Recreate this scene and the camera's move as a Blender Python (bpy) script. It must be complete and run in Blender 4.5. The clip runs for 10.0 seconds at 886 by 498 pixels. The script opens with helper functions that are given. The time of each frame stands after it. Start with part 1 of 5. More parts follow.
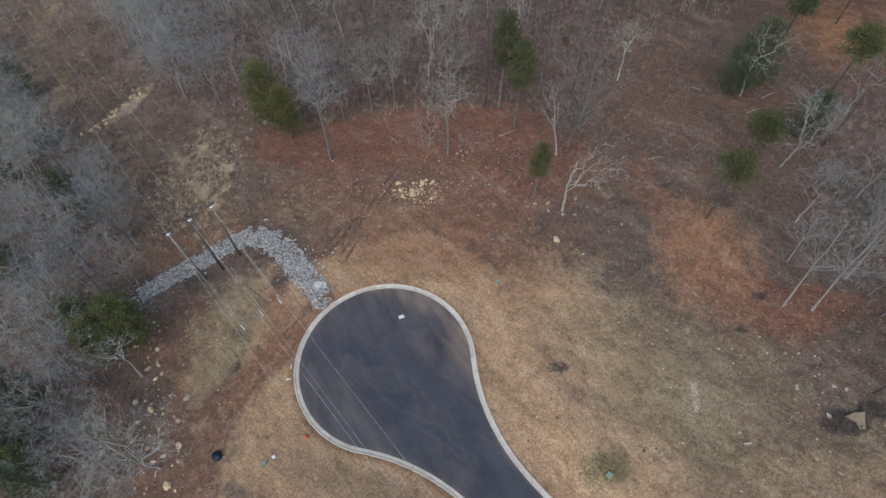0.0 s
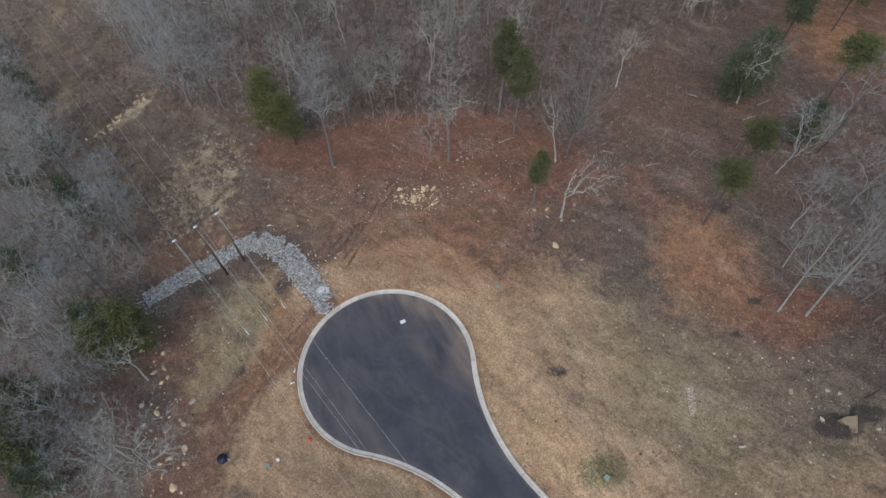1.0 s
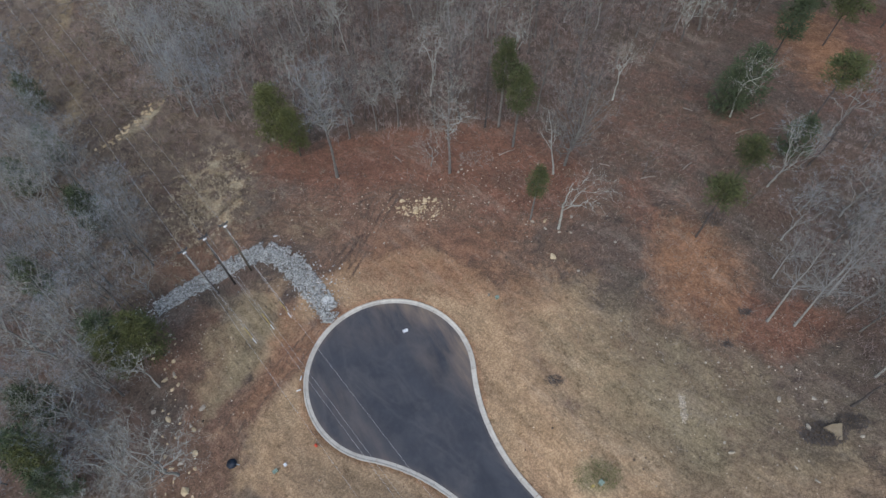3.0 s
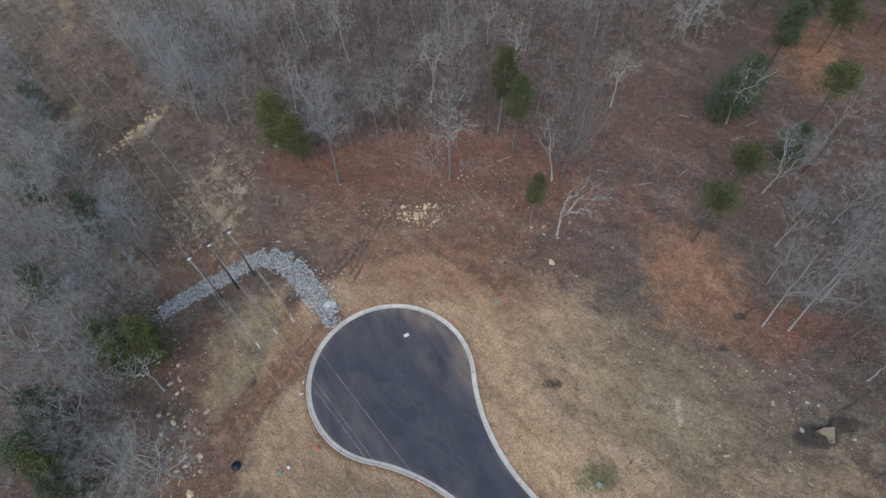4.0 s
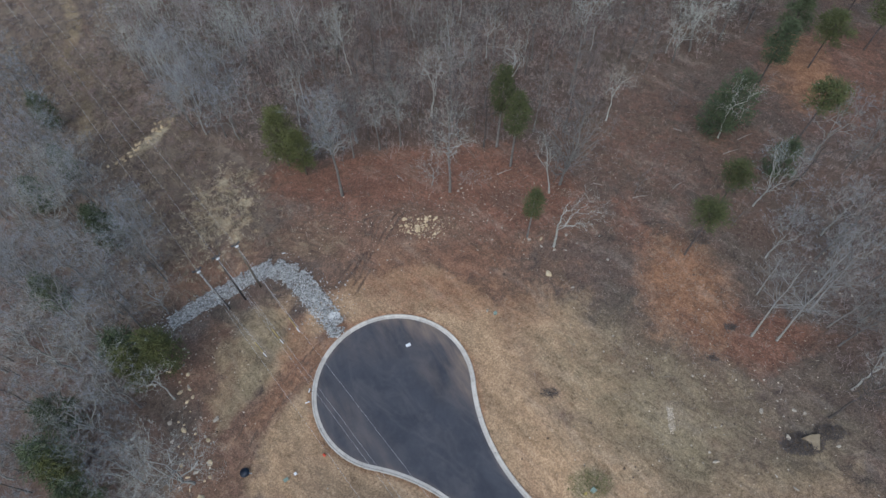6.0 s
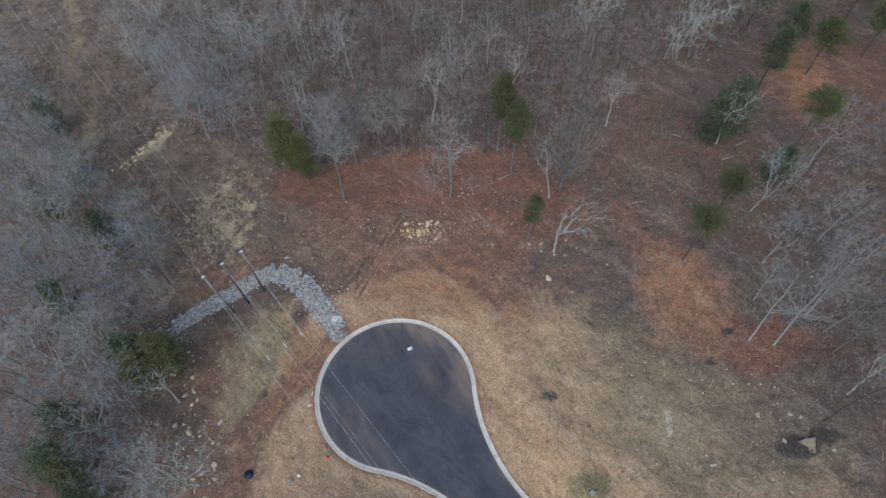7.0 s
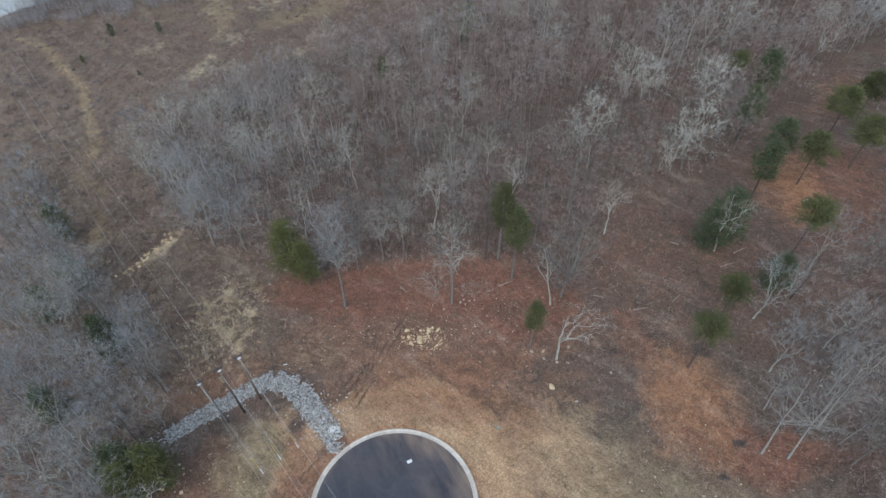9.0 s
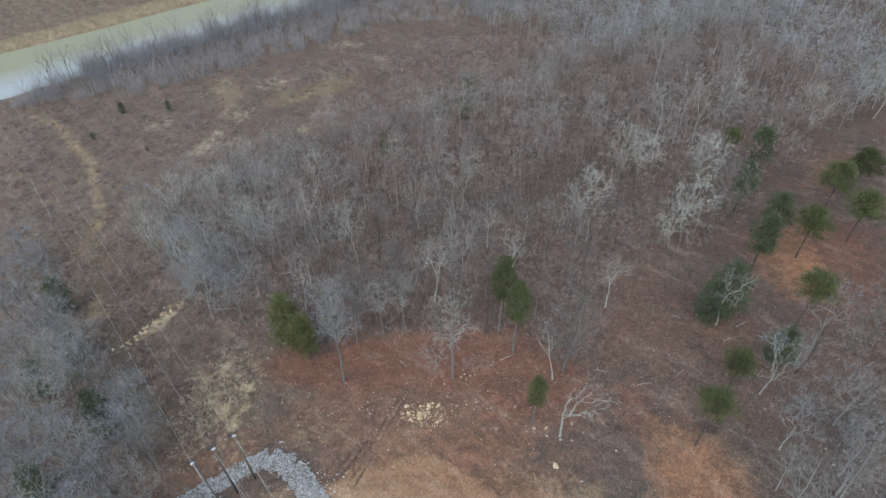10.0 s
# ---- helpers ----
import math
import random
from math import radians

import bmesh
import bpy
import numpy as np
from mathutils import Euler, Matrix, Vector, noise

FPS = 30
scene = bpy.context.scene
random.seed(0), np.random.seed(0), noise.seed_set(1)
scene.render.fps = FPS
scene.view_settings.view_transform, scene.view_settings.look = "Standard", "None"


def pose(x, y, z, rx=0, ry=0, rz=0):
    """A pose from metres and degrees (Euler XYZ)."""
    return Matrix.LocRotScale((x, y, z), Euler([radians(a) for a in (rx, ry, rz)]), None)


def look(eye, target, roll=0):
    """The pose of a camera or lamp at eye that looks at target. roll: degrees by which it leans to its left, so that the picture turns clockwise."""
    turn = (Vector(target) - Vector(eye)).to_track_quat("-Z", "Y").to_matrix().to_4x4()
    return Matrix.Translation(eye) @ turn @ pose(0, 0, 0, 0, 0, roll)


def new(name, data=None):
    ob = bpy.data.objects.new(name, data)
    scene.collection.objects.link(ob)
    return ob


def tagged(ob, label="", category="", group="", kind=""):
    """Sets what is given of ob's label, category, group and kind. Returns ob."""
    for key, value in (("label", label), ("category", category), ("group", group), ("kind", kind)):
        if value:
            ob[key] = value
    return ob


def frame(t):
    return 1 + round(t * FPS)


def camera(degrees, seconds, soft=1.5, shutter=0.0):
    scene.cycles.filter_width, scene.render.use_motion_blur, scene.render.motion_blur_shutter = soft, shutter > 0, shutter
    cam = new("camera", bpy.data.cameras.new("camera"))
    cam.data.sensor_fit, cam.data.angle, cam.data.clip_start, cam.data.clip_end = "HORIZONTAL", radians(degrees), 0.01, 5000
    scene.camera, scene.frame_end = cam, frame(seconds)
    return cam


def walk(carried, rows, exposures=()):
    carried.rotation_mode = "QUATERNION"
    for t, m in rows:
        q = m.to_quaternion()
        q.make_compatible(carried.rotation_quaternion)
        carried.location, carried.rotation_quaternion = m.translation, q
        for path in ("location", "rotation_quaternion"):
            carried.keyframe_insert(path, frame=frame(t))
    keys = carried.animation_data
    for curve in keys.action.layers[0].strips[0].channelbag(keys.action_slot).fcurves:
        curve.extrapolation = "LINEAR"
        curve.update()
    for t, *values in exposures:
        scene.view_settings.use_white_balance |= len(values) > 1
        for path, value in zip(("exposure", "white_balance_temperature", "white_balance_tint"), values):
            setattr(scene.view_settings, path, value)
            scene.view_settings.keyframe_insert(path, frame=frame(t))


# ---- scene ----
cam = camera(69.3, 10.0, soft=1.5)
METRES, EYE, TILT, LEAN, TURN = 14.6, 90.3, -59.4, 0.0, 0.0
ROWS = [
    (0.0, 0.0, 0.0, 0.0, 0.0, -0.0, -0.0),
    (0.5, -0.0019, -0.0591, 0.0346, 0.0, -0.03, 0.02),
    (1.0, -0.0038, -0.1165, 0.0664, 0.04, -0.02, -0.0),
    (1.5, -0.0038, -0.1727, 0.1006, 0.06, -0.04, -0.02),
    (2.0, -0.0045, -0.2314, 0.1342, 0.07, -0.07, -0.03),
    (2.5, -0.0081, -0.2914, 0.1696, 0.08, -0.1, -0.03),
    (4.0, -0.0205, -0.4719, 0.2699, 0.04, -0.09, -0.03),
    (4.5, -0.0228, -0.532, 0.3052, 0.03, -0.1, -0.0),
    (5.0, -0.0239, -0.5922, 0.3426, 0.01, -0.12, 0.04),
    (5.5, -0.0252, -0.6522, 0.3783, 0.01, -0.12, 0.06),
    (7.0, -0.0339, -0.8234, 0.4859, 0.09, -0.15, -0.0),
    (7.2, -0.034, -0.825, 0.4869, 0.11, -0.15, -0.032),
    (7.3, -0.0341, -0.8257, 0.4874, 0.12, 0.05, -0.048),
    (7.4, -0.0341, -0.8265, 0.4879, 0.13, 0.95, -0.064),
    (7.5, -0.0342, -0.8273, 0.4884, 0.14, 2.8, -0.08),
    (7.6, -0.0343, -0.8267, 0.4898, 0.146, 4.65, -0.088),
    (7.7, -0.0343, -0.8261, 0.4911, 0.152, 6.05, -0.096),
    (7.8, -0.0344, -0.8256, 0.4925, 0.158, 7.05, -0.104),
    (7.9, -0.0344, -0.825, 0.4938, 0.164, 7.4, -0.112),
    (8.0, -0.0345, -0.8244, 0.4952, 0.17, 7.66, -0.12),
    (8.5, -0.0356, -0.8233, 0.4973, 0.16, 7.92, -0.12),
    (8.8, -0.0377, -0.8232, 0.4983, 0.154, 7.98, -0.12),
    (8.9, -0.0384, -0.8231, 0.4986, 0.152, 8.2, -0.12),
    (9.0, -0.0391, -0.8231, 0.4989, 0.15, 9.25, -0.12),
    (9.1, -0.038, -0.8234, 0.5019, 0.162, 11.15, -0.124),
    (9.2, -0.0368, -0.8238, 0.5048, 0.174, 12.9, -0.128),
    (9.3, -0.0357, -0.8241, 0.5078, 0.186, 14.3, -0.132),
    (9.4, -0.0345, -0.8245, 0.5107, 0.198, 14.95, -0.136),
    (9.5, -0.0334, -0.8248, 0.5137, 0.21, 15.24, -0.14),
    (10.0, -0.0346, -0.8267, 0.5201, 0.21, 15.65, -0.14),
]
walk(cam, [(t, pose(0, 0, EYE, TILT, LEAN, TURN) @ pose(METRES * x, METRES * y, METRES * z, 90 + pitch, roll, yaw)) for t, x, y, z, yaw, pitch, roll in ROWS],
     exposures=[(0.0, 0.79, 6700, 8), (5.5, 0.83, 6220, 6), (8.5, 0.94, 6280, 6), (9.5, 1.09, 6400, 4), (10.0, 1.13, 6400, 4)])

# ---- world, sun, exposure ----
world = bpy.data.worlds.new("overcast_sky")
scene.world = world
world.use_nodes = True
wn = world.node_tree
sky = wn.nodes.new("ShaderNodeTexSky")
sky.sky_type = 'NISHITA'
sky.sun_disc = False
sky.sun_elevation, sky.sun_rotation = radians(42), radians(200)
sky.dust_density, sky.air_density, sky.ozone_density = 1.0, 1.0, 1.5
wn.nodes["Background"].inputs[1].default_value = 0.12
wn.links.new(sky.outputs[0], wn.nodes["Background"].inputs[0])
sun_data = bpy.data.lights.new("sun", 'SUN')
sun_data.energy, sun_data.angle, sun_data.color = 1.3, radians(65), (1.0, 0.98, 0.95)
sun = new("sun", sun_data)
sun.matrix_world = look((-25, -70, 150), (0, 40, 0))

# ---- terrain and road in numbers ----
# The hillside falls along s = y - x, from the slope beside the road down to the river flat.
FALL_S = [-400, -60, -30, -18, -6, 8, 22, 40, 47, 58, 75, 90, 120, 170, 205, 245, 275, 330, 5000]
FALL_Z = [70, 15, 8.7, 6.4, 5.2, 4.7, 4.0, 1.8, .4, -.9, -1.6, -3.2, -8.5, -18.6, -26.5, -37, -43, -46, -46]
BULB = Vector((-8.6, 33.7))          # middle of the turning circle
ALONG, ACROSS = Vector((0.66, -0.751)).normalized(), Vector((0.751, 0.66)).normalized()
R_BULB, HALF, FILLET = 13.5, 4.45, 29.6
U_T = math.sqrt((R_BULB + FILLET) ** 2 - (HALF + FILLET) ** 2)
KERB = 0.78


def road_distance(x, y):
    """Signed distance to the outer edge of the kerb, negative on the road."""
    px, py = x - BULB.x, y - BULB.y
    u = px * ALONG.x + py * ALONG.y
    v = abs(px * ACROSS.x + py * ACROSS.y)
    if u > U_T:
        return v - HALF
    if u * (HALF + FILLET) > v * U_T:
        return FILLET - math.hypot(u - U_T, v - HALF - FILLET)
    return math.hypot(u, v) - R_BULB


def road_z(x, y):
    return 0.05 * (46 - (y - x))


def sm(a, b, v):
    v = min(1.0, max(0.0, (v - a) / (b - a)))
    return v * v * (3 - 2 * v)


def blob(x, y, cx, cy, rx, ry, turn=0.0, soft=0.6):
    c, s = math.cos(radians(turn)), math.sin(radians(turn))
    u, v = (x - cx) * c + (y - cy) * s, -(x - cx) * s + (y - cy) * c
    return 1 - sm(1 - soft, 1 + soft, math.hypot(u / rx, v / ry))


def near_line(x, y, ax, ay, bx, by):
    dx, dy = bx - ax, by - ay
    t = min(1, max(0, ((x - ax) * dx + (y - ay) * dy) / (dx * dx + dy * dy)))
    return math.hypot(x - ax - t * dx, y - ay - t * dy)


def river_q(x, y):
    return -0.6 * (x + 193) + 0.8 * (y - 268)


def fall(x, y):
    s = y - x
    return sum(float(np.interp(s + k, FALL_S, FALL_Z)) for k in (-6, 0, 6)) / 3


def height(x, y, detail=True):
    d = road_distance(x, y)
    z = fall(x, y)
    if detail:
        p = Vector((x, y, 0))
        far = sm(5, 60, d)
        z += 0.9 * far * noise.noise(p * 0.03) + 0.35 * sm(1, 9, d) * noise.noise(p * 0.13 + Vector((7, 3, 1)))
        if d < 110:
            z += 0.12 * sm(0.5, 3, d) * noise.noise(p * 0.55) + 0.05 * sm(0.4, 2, d) * noise.noise(p * 1.7)
    z -= 1.2 * blob(x, y, -44, 50, 8, 8) + 0.5 * blob(x, y, -37, 54, 6, 6)
    q = river_q(x, y)
    z -= 5.5 * sm(-6, 4, q) * (1 - sm(38, 50, q))
    w = sm(0.4, 8.5, d)
    flat = road_z(x, y) + (0.1 if d > -0.1 else -0.35)
    return flat * (1 - w) + z * w


# ---- materials ----
def material(name, rough=0.9, metal=0.0, spec=0.3):
    m = bpy.data.materials.new(name)
    m.use_nodes = True
    b = m.node_tree.nodes["Principled BSDF"]
    b.inputs["Roughness"].default_value = rough
    b.inputs["Metallic"].default_value = metal
    b.inputs["Specular IOR Level"].default_value = spec
    return m, m.node_tree, b


def node(nt, kind, **ins):
    n = nt.nodes.new(kind)
    for k, v in ins.items():
        n.inputs[k.replace("_", " ")].default_value = v
    return n


def noise_tex(nt, scale, detail=6.0, rough=0.6, vec=None, dist=0.0):
    n = node(nt, "ShaderNodeTexNoise", Scale=scale, Detail=detail, Roughness=rough, Distortion=dist)
    if vec is not None:
        nt.links.new(vec, n.inputs["Vector"])
    return n.outputs["Fac"]


def maths(nt, op, a, b=None, clamp=False):
    n = nt.nodes.new("ShaderNodeMath")
    n.operation, n.use_clamp = op, clamp
    for i, v in enumerate((a, b)):
        if v is None:
            continue
        if isinstance(v, (int, float)):
            n.inputs[i].default_value = v
        else:
            nt.links.new(v, n.inputs[i])
    return n.outputs[0]


def mix(nt, fac, a, b, blend='MIX'):
    n = nt.nodes.new("ShaderNodeMix")
    n.data_type, n.blend_type = 'RGBA', blend
    for sock, v in ((n.inputs[0], fac), (n.inputs[6], a), (n.inputs[7], b)):
        if isinstance(v, (int, float)):
            sock.default_value = v
        elif isinstance(v, tuple):
            sock.default_value = (*v, 1.0)
        else:
            nt.links.new(v, sock)
    return n.outputs[2]


def ramp(nt, fac, lo, hi):
    n = nt.nodes.new("ShaderNodeMapRange")
    n.inputs["From Min"].default_value, n.inputs["From Max"].default_value = lo, hi
    nt.links.new(fac, n.inputs["Value"])
    return n.outputs[0]


def bump(nt, b, h, strength, dist):
    n = nt.nodes.new("ShaderNodeBump")
    n.inputs["Strength"].default_value, n.inputs["Distance"].default_value = strength, dist
    nt.links.new(h, n.inputs["Height"])
    nt.links.new(n.outputs[0], b.inputs["Normal"])


def oriented(nt, vec, angle, squeeze):
    """Coordinates turned by angle degrees, then squeezed along their x, so that textures run long that way."""
    turn, scale = nt.nodes.new("ShaderNodeMapping"), nt.nodes.new("ShaderNodeMapping")
    turn.inputs["Rotation"].default_value = (0, 0, radians(angle))
    scale.inputs["Scale"].default_value = (squeeze, 1.0, 1.0)
    nt.links.new(vec, turn.inputs[0])
    nt.links.new(turn.outputs[0], scale.inputs[0])
    return scale.outputs[0]


def coords(nt):
    return nt.nodes.new("ShaderNodeNewGeometry").outputs["Position"]


def two_tone(name, a, b, scale=3.0, rough=0.9, vary=0.25, island=False, metal=0.0, spec=0.3, relief=0.0):
    """A worn surface: two colours mingled at two scales, and a shift of brightness from thing to thing."""
    m, nt, bs = material(name, rough, metal, spec)
    pos = coords(nt)
    n1 = noise_tex(nt, scale, 5, 0.65, pos)
    n2 = noise_tex(nt, scale * 7, 3, 0.6, pos)
    c = mix(nt, ramp(nt, n1, 0.3, 0.7), a, b)
    c = mix(nt, maths(nt, 'MULTIPLY', ramp(nt, n2, 0.35, 0.75), 0.35), c, tuple(v * 0.45 for v in a))
    if vary:
        src = nt.nodes.new("ShaderNodeNewGeometry").outputs["Random Per Island"] if island else nt.nodes.new("ShaderNodeObjectInfo").outputs["Random"]
        n = nt.nodes.new("ShaderNodeHueSaturation")
        nt.links.new(ramp(nt, src, 0, 1), n.inputs["Value"])
        mr = n.inputs["Value"].links[0].from_node
        mr.inputs["To Min"].default_value, mr.inputs["To Max"].default_value = 1 - vary, 1 + vary
        nt.links.new(c, n.inputs["Color"])
        c = n.outputs[0]
    nt.links.new(c, bs.inputs["Base Color"])
    if relief:
        bump(nt, bs, n2, 0.6, relief)
    return m


def ground_material():
    m, nt, bs = material("soil_and_litter", 0.95, 0, 0.15)
    pos = coords(nt)
    a = nt.nodes.new("ShaderNodeAttribute"); a.attribute_name = "zone_a"
    b = nt.nodes.new("ShaderNodeAttribute"); b.attribute_name = "zone_b"
    sa, sb = nt.nodes.new("ShaderNodeSeparateColor"), nt.nodes.new("ShaderNodeSeparateColor")
    nt.links.new(a.outputs["Color"], sa.inputs[0]); nt.links.new(b.outputs["Color"], sb.inputs[0])
    big = noise_tex(nt, 0.09, 8, 0.65, pos, 0.5)
    mid = noise_tex(nt, 0.42, 9, 0.78, pos, 0.5)
    small = noise_tex(nt, 1.6, 7, 0.8, pos, 0.3)
    fine = noise_tex(nt, 5.0, 5, 0.85, pos)
    patch = noise_tex(nt, 0.2, 8, 0.72, pos, 1.2)
    # flow marks of rain down the slope
    flow = oriented(nt, pos, 45, 0.5)
    rills = noise_tex(nt, 0.5, 9, 0.74, flow, 0.9)

    def layer(under, weight, lo_c, hi_c, tex, ragged=1.3):
        edge = maths(nt, 'ADD', weight, maths(nt, 'MULTIPLY', maths(nt, 'SUBTRACT', mid, 0.5), ragged))
        f = ramp(nt, edge, 0.25, 0.75)
        return mix(nt, f, under, mix(nt, ramp(nt, tex, 0.36, 0.64), lo_c, hi_c))

    c = mix(nt, ramp(nt, mid, 0.38, 0.62), (0.066, 0.049, 0.039), (0.15, 0.114, 0.09))
    c = mix(nt, ramp(nt, big, 0.42, 0.6), c, mix(nt, ramp(nt, small, 0.4, 0.6), (0.088, 0.056, 0.043), (0.17, 0.112, 0.085)))
    c = layer(c, sb.outputs[1], (0.07, 0.05, 0.042), (0.205, 0.15, 0.108), patch)            # scrub
    c = layer(c, a.outputs["Alpha"], (0.124, 0.07, 0.047), (0.228, 0.136, 0.092), mid)       # mud
    c = layer(c, sa.outputs[1], (0.12, 0.056, 0.037), (0.225, 0.112, 0.074), mid)           # red leaf litter
    c = layer(c, sa.outputs[0], (0.278, 0.178, 0.102), (0.435, 0.288, 0.172), rills, 1.2)           # straw and pale soil
    c = layer(c, b.outputs["Alpha"], (0.16, 0.12, 0.071), (0.305, 0.233, 0.141), rills, 1.0)    # thin winter grass
    c = layer(c, sa.outputs[2], (0.172, 0.083, 0.044), (0.325, 0.172, 0.098), mid, 1.0)          # orange clay
    c = layer(c, sb.outputs[0], (0.066, 0.043, 0.033), (0.14, 0.09, 0.064), rills, 0.8)       # wheel tracks, dark patches and a dark edge line
    c = layer(c, sb.outputs[2], (0.26, 0.2, 0.125), (0.5, 0.42, 0.28), mid, 1.6)             # bare pale rock and sand
    dark = mix(nt, 0.62, c, (0.03, 0.021, 0.016))
    light = mix(nt, 0.4, c, (0.5, 0.41, 0.32))
    # damp and washed-out patches, drawn out down the slope
    long = oriented(nt, pos, 45, 0.28)
    wash = noise_tex(nt, 0.24, 7, 0.66, long, 0.8)
    c = mix(nt, maths(nt, 'MULTIPLY', ramp(nt, wash, 0.53, 0.64), 0.5), c, mix(nt, 0.55, c, (0.075, 0.052, 0.036)))
    c = mix(nt, maths(nt, 'MULTIPLY', ramp(nt, wash, 0.46, 0.34), 0.35), c, light)
    c = mix(nt, maths(nt, 'MULTIPLY', ramp(nt, patch, 0.52, 0.62), 0.4), c, mix(nt, 0.5, c, (0.06, 0.042, 0.032)))
    tint = noise_tex(nt, 0.13, 7, 0.7, flow, 1.0)
    c = mix(nt, maths(nt, 'MULTIPLY', ramp(nt, tint, 0.53, 0.62), 0.2), c, mix(nt, 0.6, c, (0.14, 0.125, 0.075)))
    c = mix(nt, maths(nt, 'MULTIPLY', ramp(nt, tint, 0.46, 0.37), 0.32), c, mix(nt, 0.6, c, (0.2, 0.1, 0.068)))
    runnel = noise_tex(nt, 0.3, 6, 0.62, long, 1.2)
    crease = ramp(nt, maths(nt, 'ABSOLUTE', maths(nt, 'SUBTRACT', runnel, 0.5)), 0.02, 0.003)
    c = mix(nt, maths(nt, 'MULTIPLY', crease, maths(nt, 'MULTIPLY', ramp(nt, mid, 0.42, 0.56), 0.75)), c, dark)
    c = mix(nt, maths(nt, 'MULTIPLY', ramp(nt, small, 0.56, 0.68), 0.4), c, dark)
    c = mix(nt, maths(nt, 'MULTIPLY', ramp(nt, fine, 0.54, 0.65), 0.46), c, light)
    c = mix(nt, maths(nt, 'MULTIPLY', ramp(nt, fine, 0.46, 0.37), 0.6), c, dark)
    # scattered dark weeds and pale crumbs
    speck = noise_tex(nt, 2.6, 2, 0.5, pos)
    c = mix(nt, maths(nt, 'MULTIPLY', ramp(nt, speck, 0.66, 0.72), 0.7), c, dark)
    c = mix(nt, maths(nt, 'MULTIPLY', ramp(nt, speck, 0.3, 0.25), 0.7), c, light)
    # leaves, clods and pebbles, cell by cell
    for scale, amount in ((3.2, 0.13), (7.0, 0.24)):
        vo = nt.nodes.new("ShaderNodeTexVoronoi")
        vo.inputs["Scale"].default_value = scale
        nt.links.new(pos, vo.inputs["Vector"])
        sep = nt.nodes.new("ShaderNodeSeparateColor")
        nt.links.new(vo.outputs["Color"], sep.inputs[0])
        hs = nt.nodes.new("ShaderNodeHueSaturation")
        mr = nt.nodes.new("ShaderNodeMapRange")
        mr.inputs["To Min"].default_value, mr.inputs["To Max"].default_value = 1 - amount, 1 + amount * 1.15
        nt.links.new(sep.outputs[0], mr.inputs["Value"])
        nt.links.new(mr.outputs[0], hs.inputs["Value"])
        nt.links.new(c, hs.inputs["Color"])
        c = hs.outputs[0]
    nt.links.new(c, bs.inputs["Base Color"])
    h = maths(nt, 'ADD', maths(nt, 'MULTIPLY', small, 0.6), maths(nt, 'MULTIPLY', fine, 0.4))
    bump(nt, bs, h, 0.7, 0.22)
    return m


def asphalt_material():
    m, nt, bs = material("new_asphalt", 0.75, 0, 0.4)
    pos = coords(nt)
    big = noise_tex(nt, 0.16, 5, 0.6, pos, 0.5)
    mid = noise_tex(nt, 0.9, 6, 0.65, pos)
    fine = noise_tex(nt, 22, 3, 0.7, pos)
    c = mix(nt, ramp(nt, big, 0.35, 0.7), (0.031, 0.033, 0.042), (0.053, 0.054, 0.064))
    c = mix(nt, maths(nt, 'MULTIPLY', ramp(nt, mid, 0.5, 0.8), 0.35), c, (0.085, 0.08, 0.08))
    film = noise_tex(nt, 0.3, 6, 0.62, oriented(nt, pos, 50, 0.45), 0.8)
    c = mix(nt, maths(nt, 'MULTIPLY', ramp(nt, film, 0.47, 0.68), 0.65), c, (0.088, 0.08, 0.082))
    c = mix(nt, maths(nt, 'MULTIPLY', ramp(nt, film, 0.44, 0.3), 0.5), c, (0.024, 0.027, 0.036))
    # silt washed on to the road, in long streaks
    streak = noise_tex(nt, 0.6, 5, 0.6, oriented(nt, pos, 62, 0.22), 0.3)
    at = nt.nodes.new("ShaderNodeAttribute"); at.attribute_name = "silt"
    f = maths(nt, 'MULTIPLY', at.outputs["Fac"], ramp(nt, streak, 0.3, 0.66))
    c = mix(nt, maths(nt, 'MULTIPLY', f, 0.95), c, (0.2, 0.145, 0.11))
    c = mix(nt, maths(nt, 'MULTIPLY', ramp(nt, fine, 0.55, 0.8), 0.3), c, (0.12, 0.12, 0.125))
    nt.links.new(c, bs.inputs["Base Color"])
    bump(nt, bs, fine, 0.3, 0.02)
    return m


def water_material():
    m, nt, bs = material("river_water", 0.06, 0, 0.5)
    pos = coords(nt)
    # silty channel; pale sky and yellow far-bank reflections are mixed into its colour
    dot = nt.nodes.new("ShaderNodeVectorMath")
    dot.operation = 'DOT_PRODUCT'
    nt.links.new(pos, dot.inputs[0])
    dot.inputs[1].default_value = (-0.6, 0.8, 0)
    across = maths(nt, 'SUBTRACT', dot.outputs["Value"], -0.6 * -193 + 0.8 * 268)
    wob = maths(nt, 'MULTIPLY', noise_tex(nt, 0.05, 4, 0.6, pos), 14.0)
    f = ramp(nt, maths(nt, 'ADD', across, wob), 14, 34)
    nt.links.new(mix(nt, f, (0.36, 0.36, 0.33), (0.27, 0.24, 0.12)), bs.inputs["Base Color"])
    bump(nt, bs, noise_tex(nt, 0.6, 4, 0.6, pos), 0.15, 0.2)
    return m


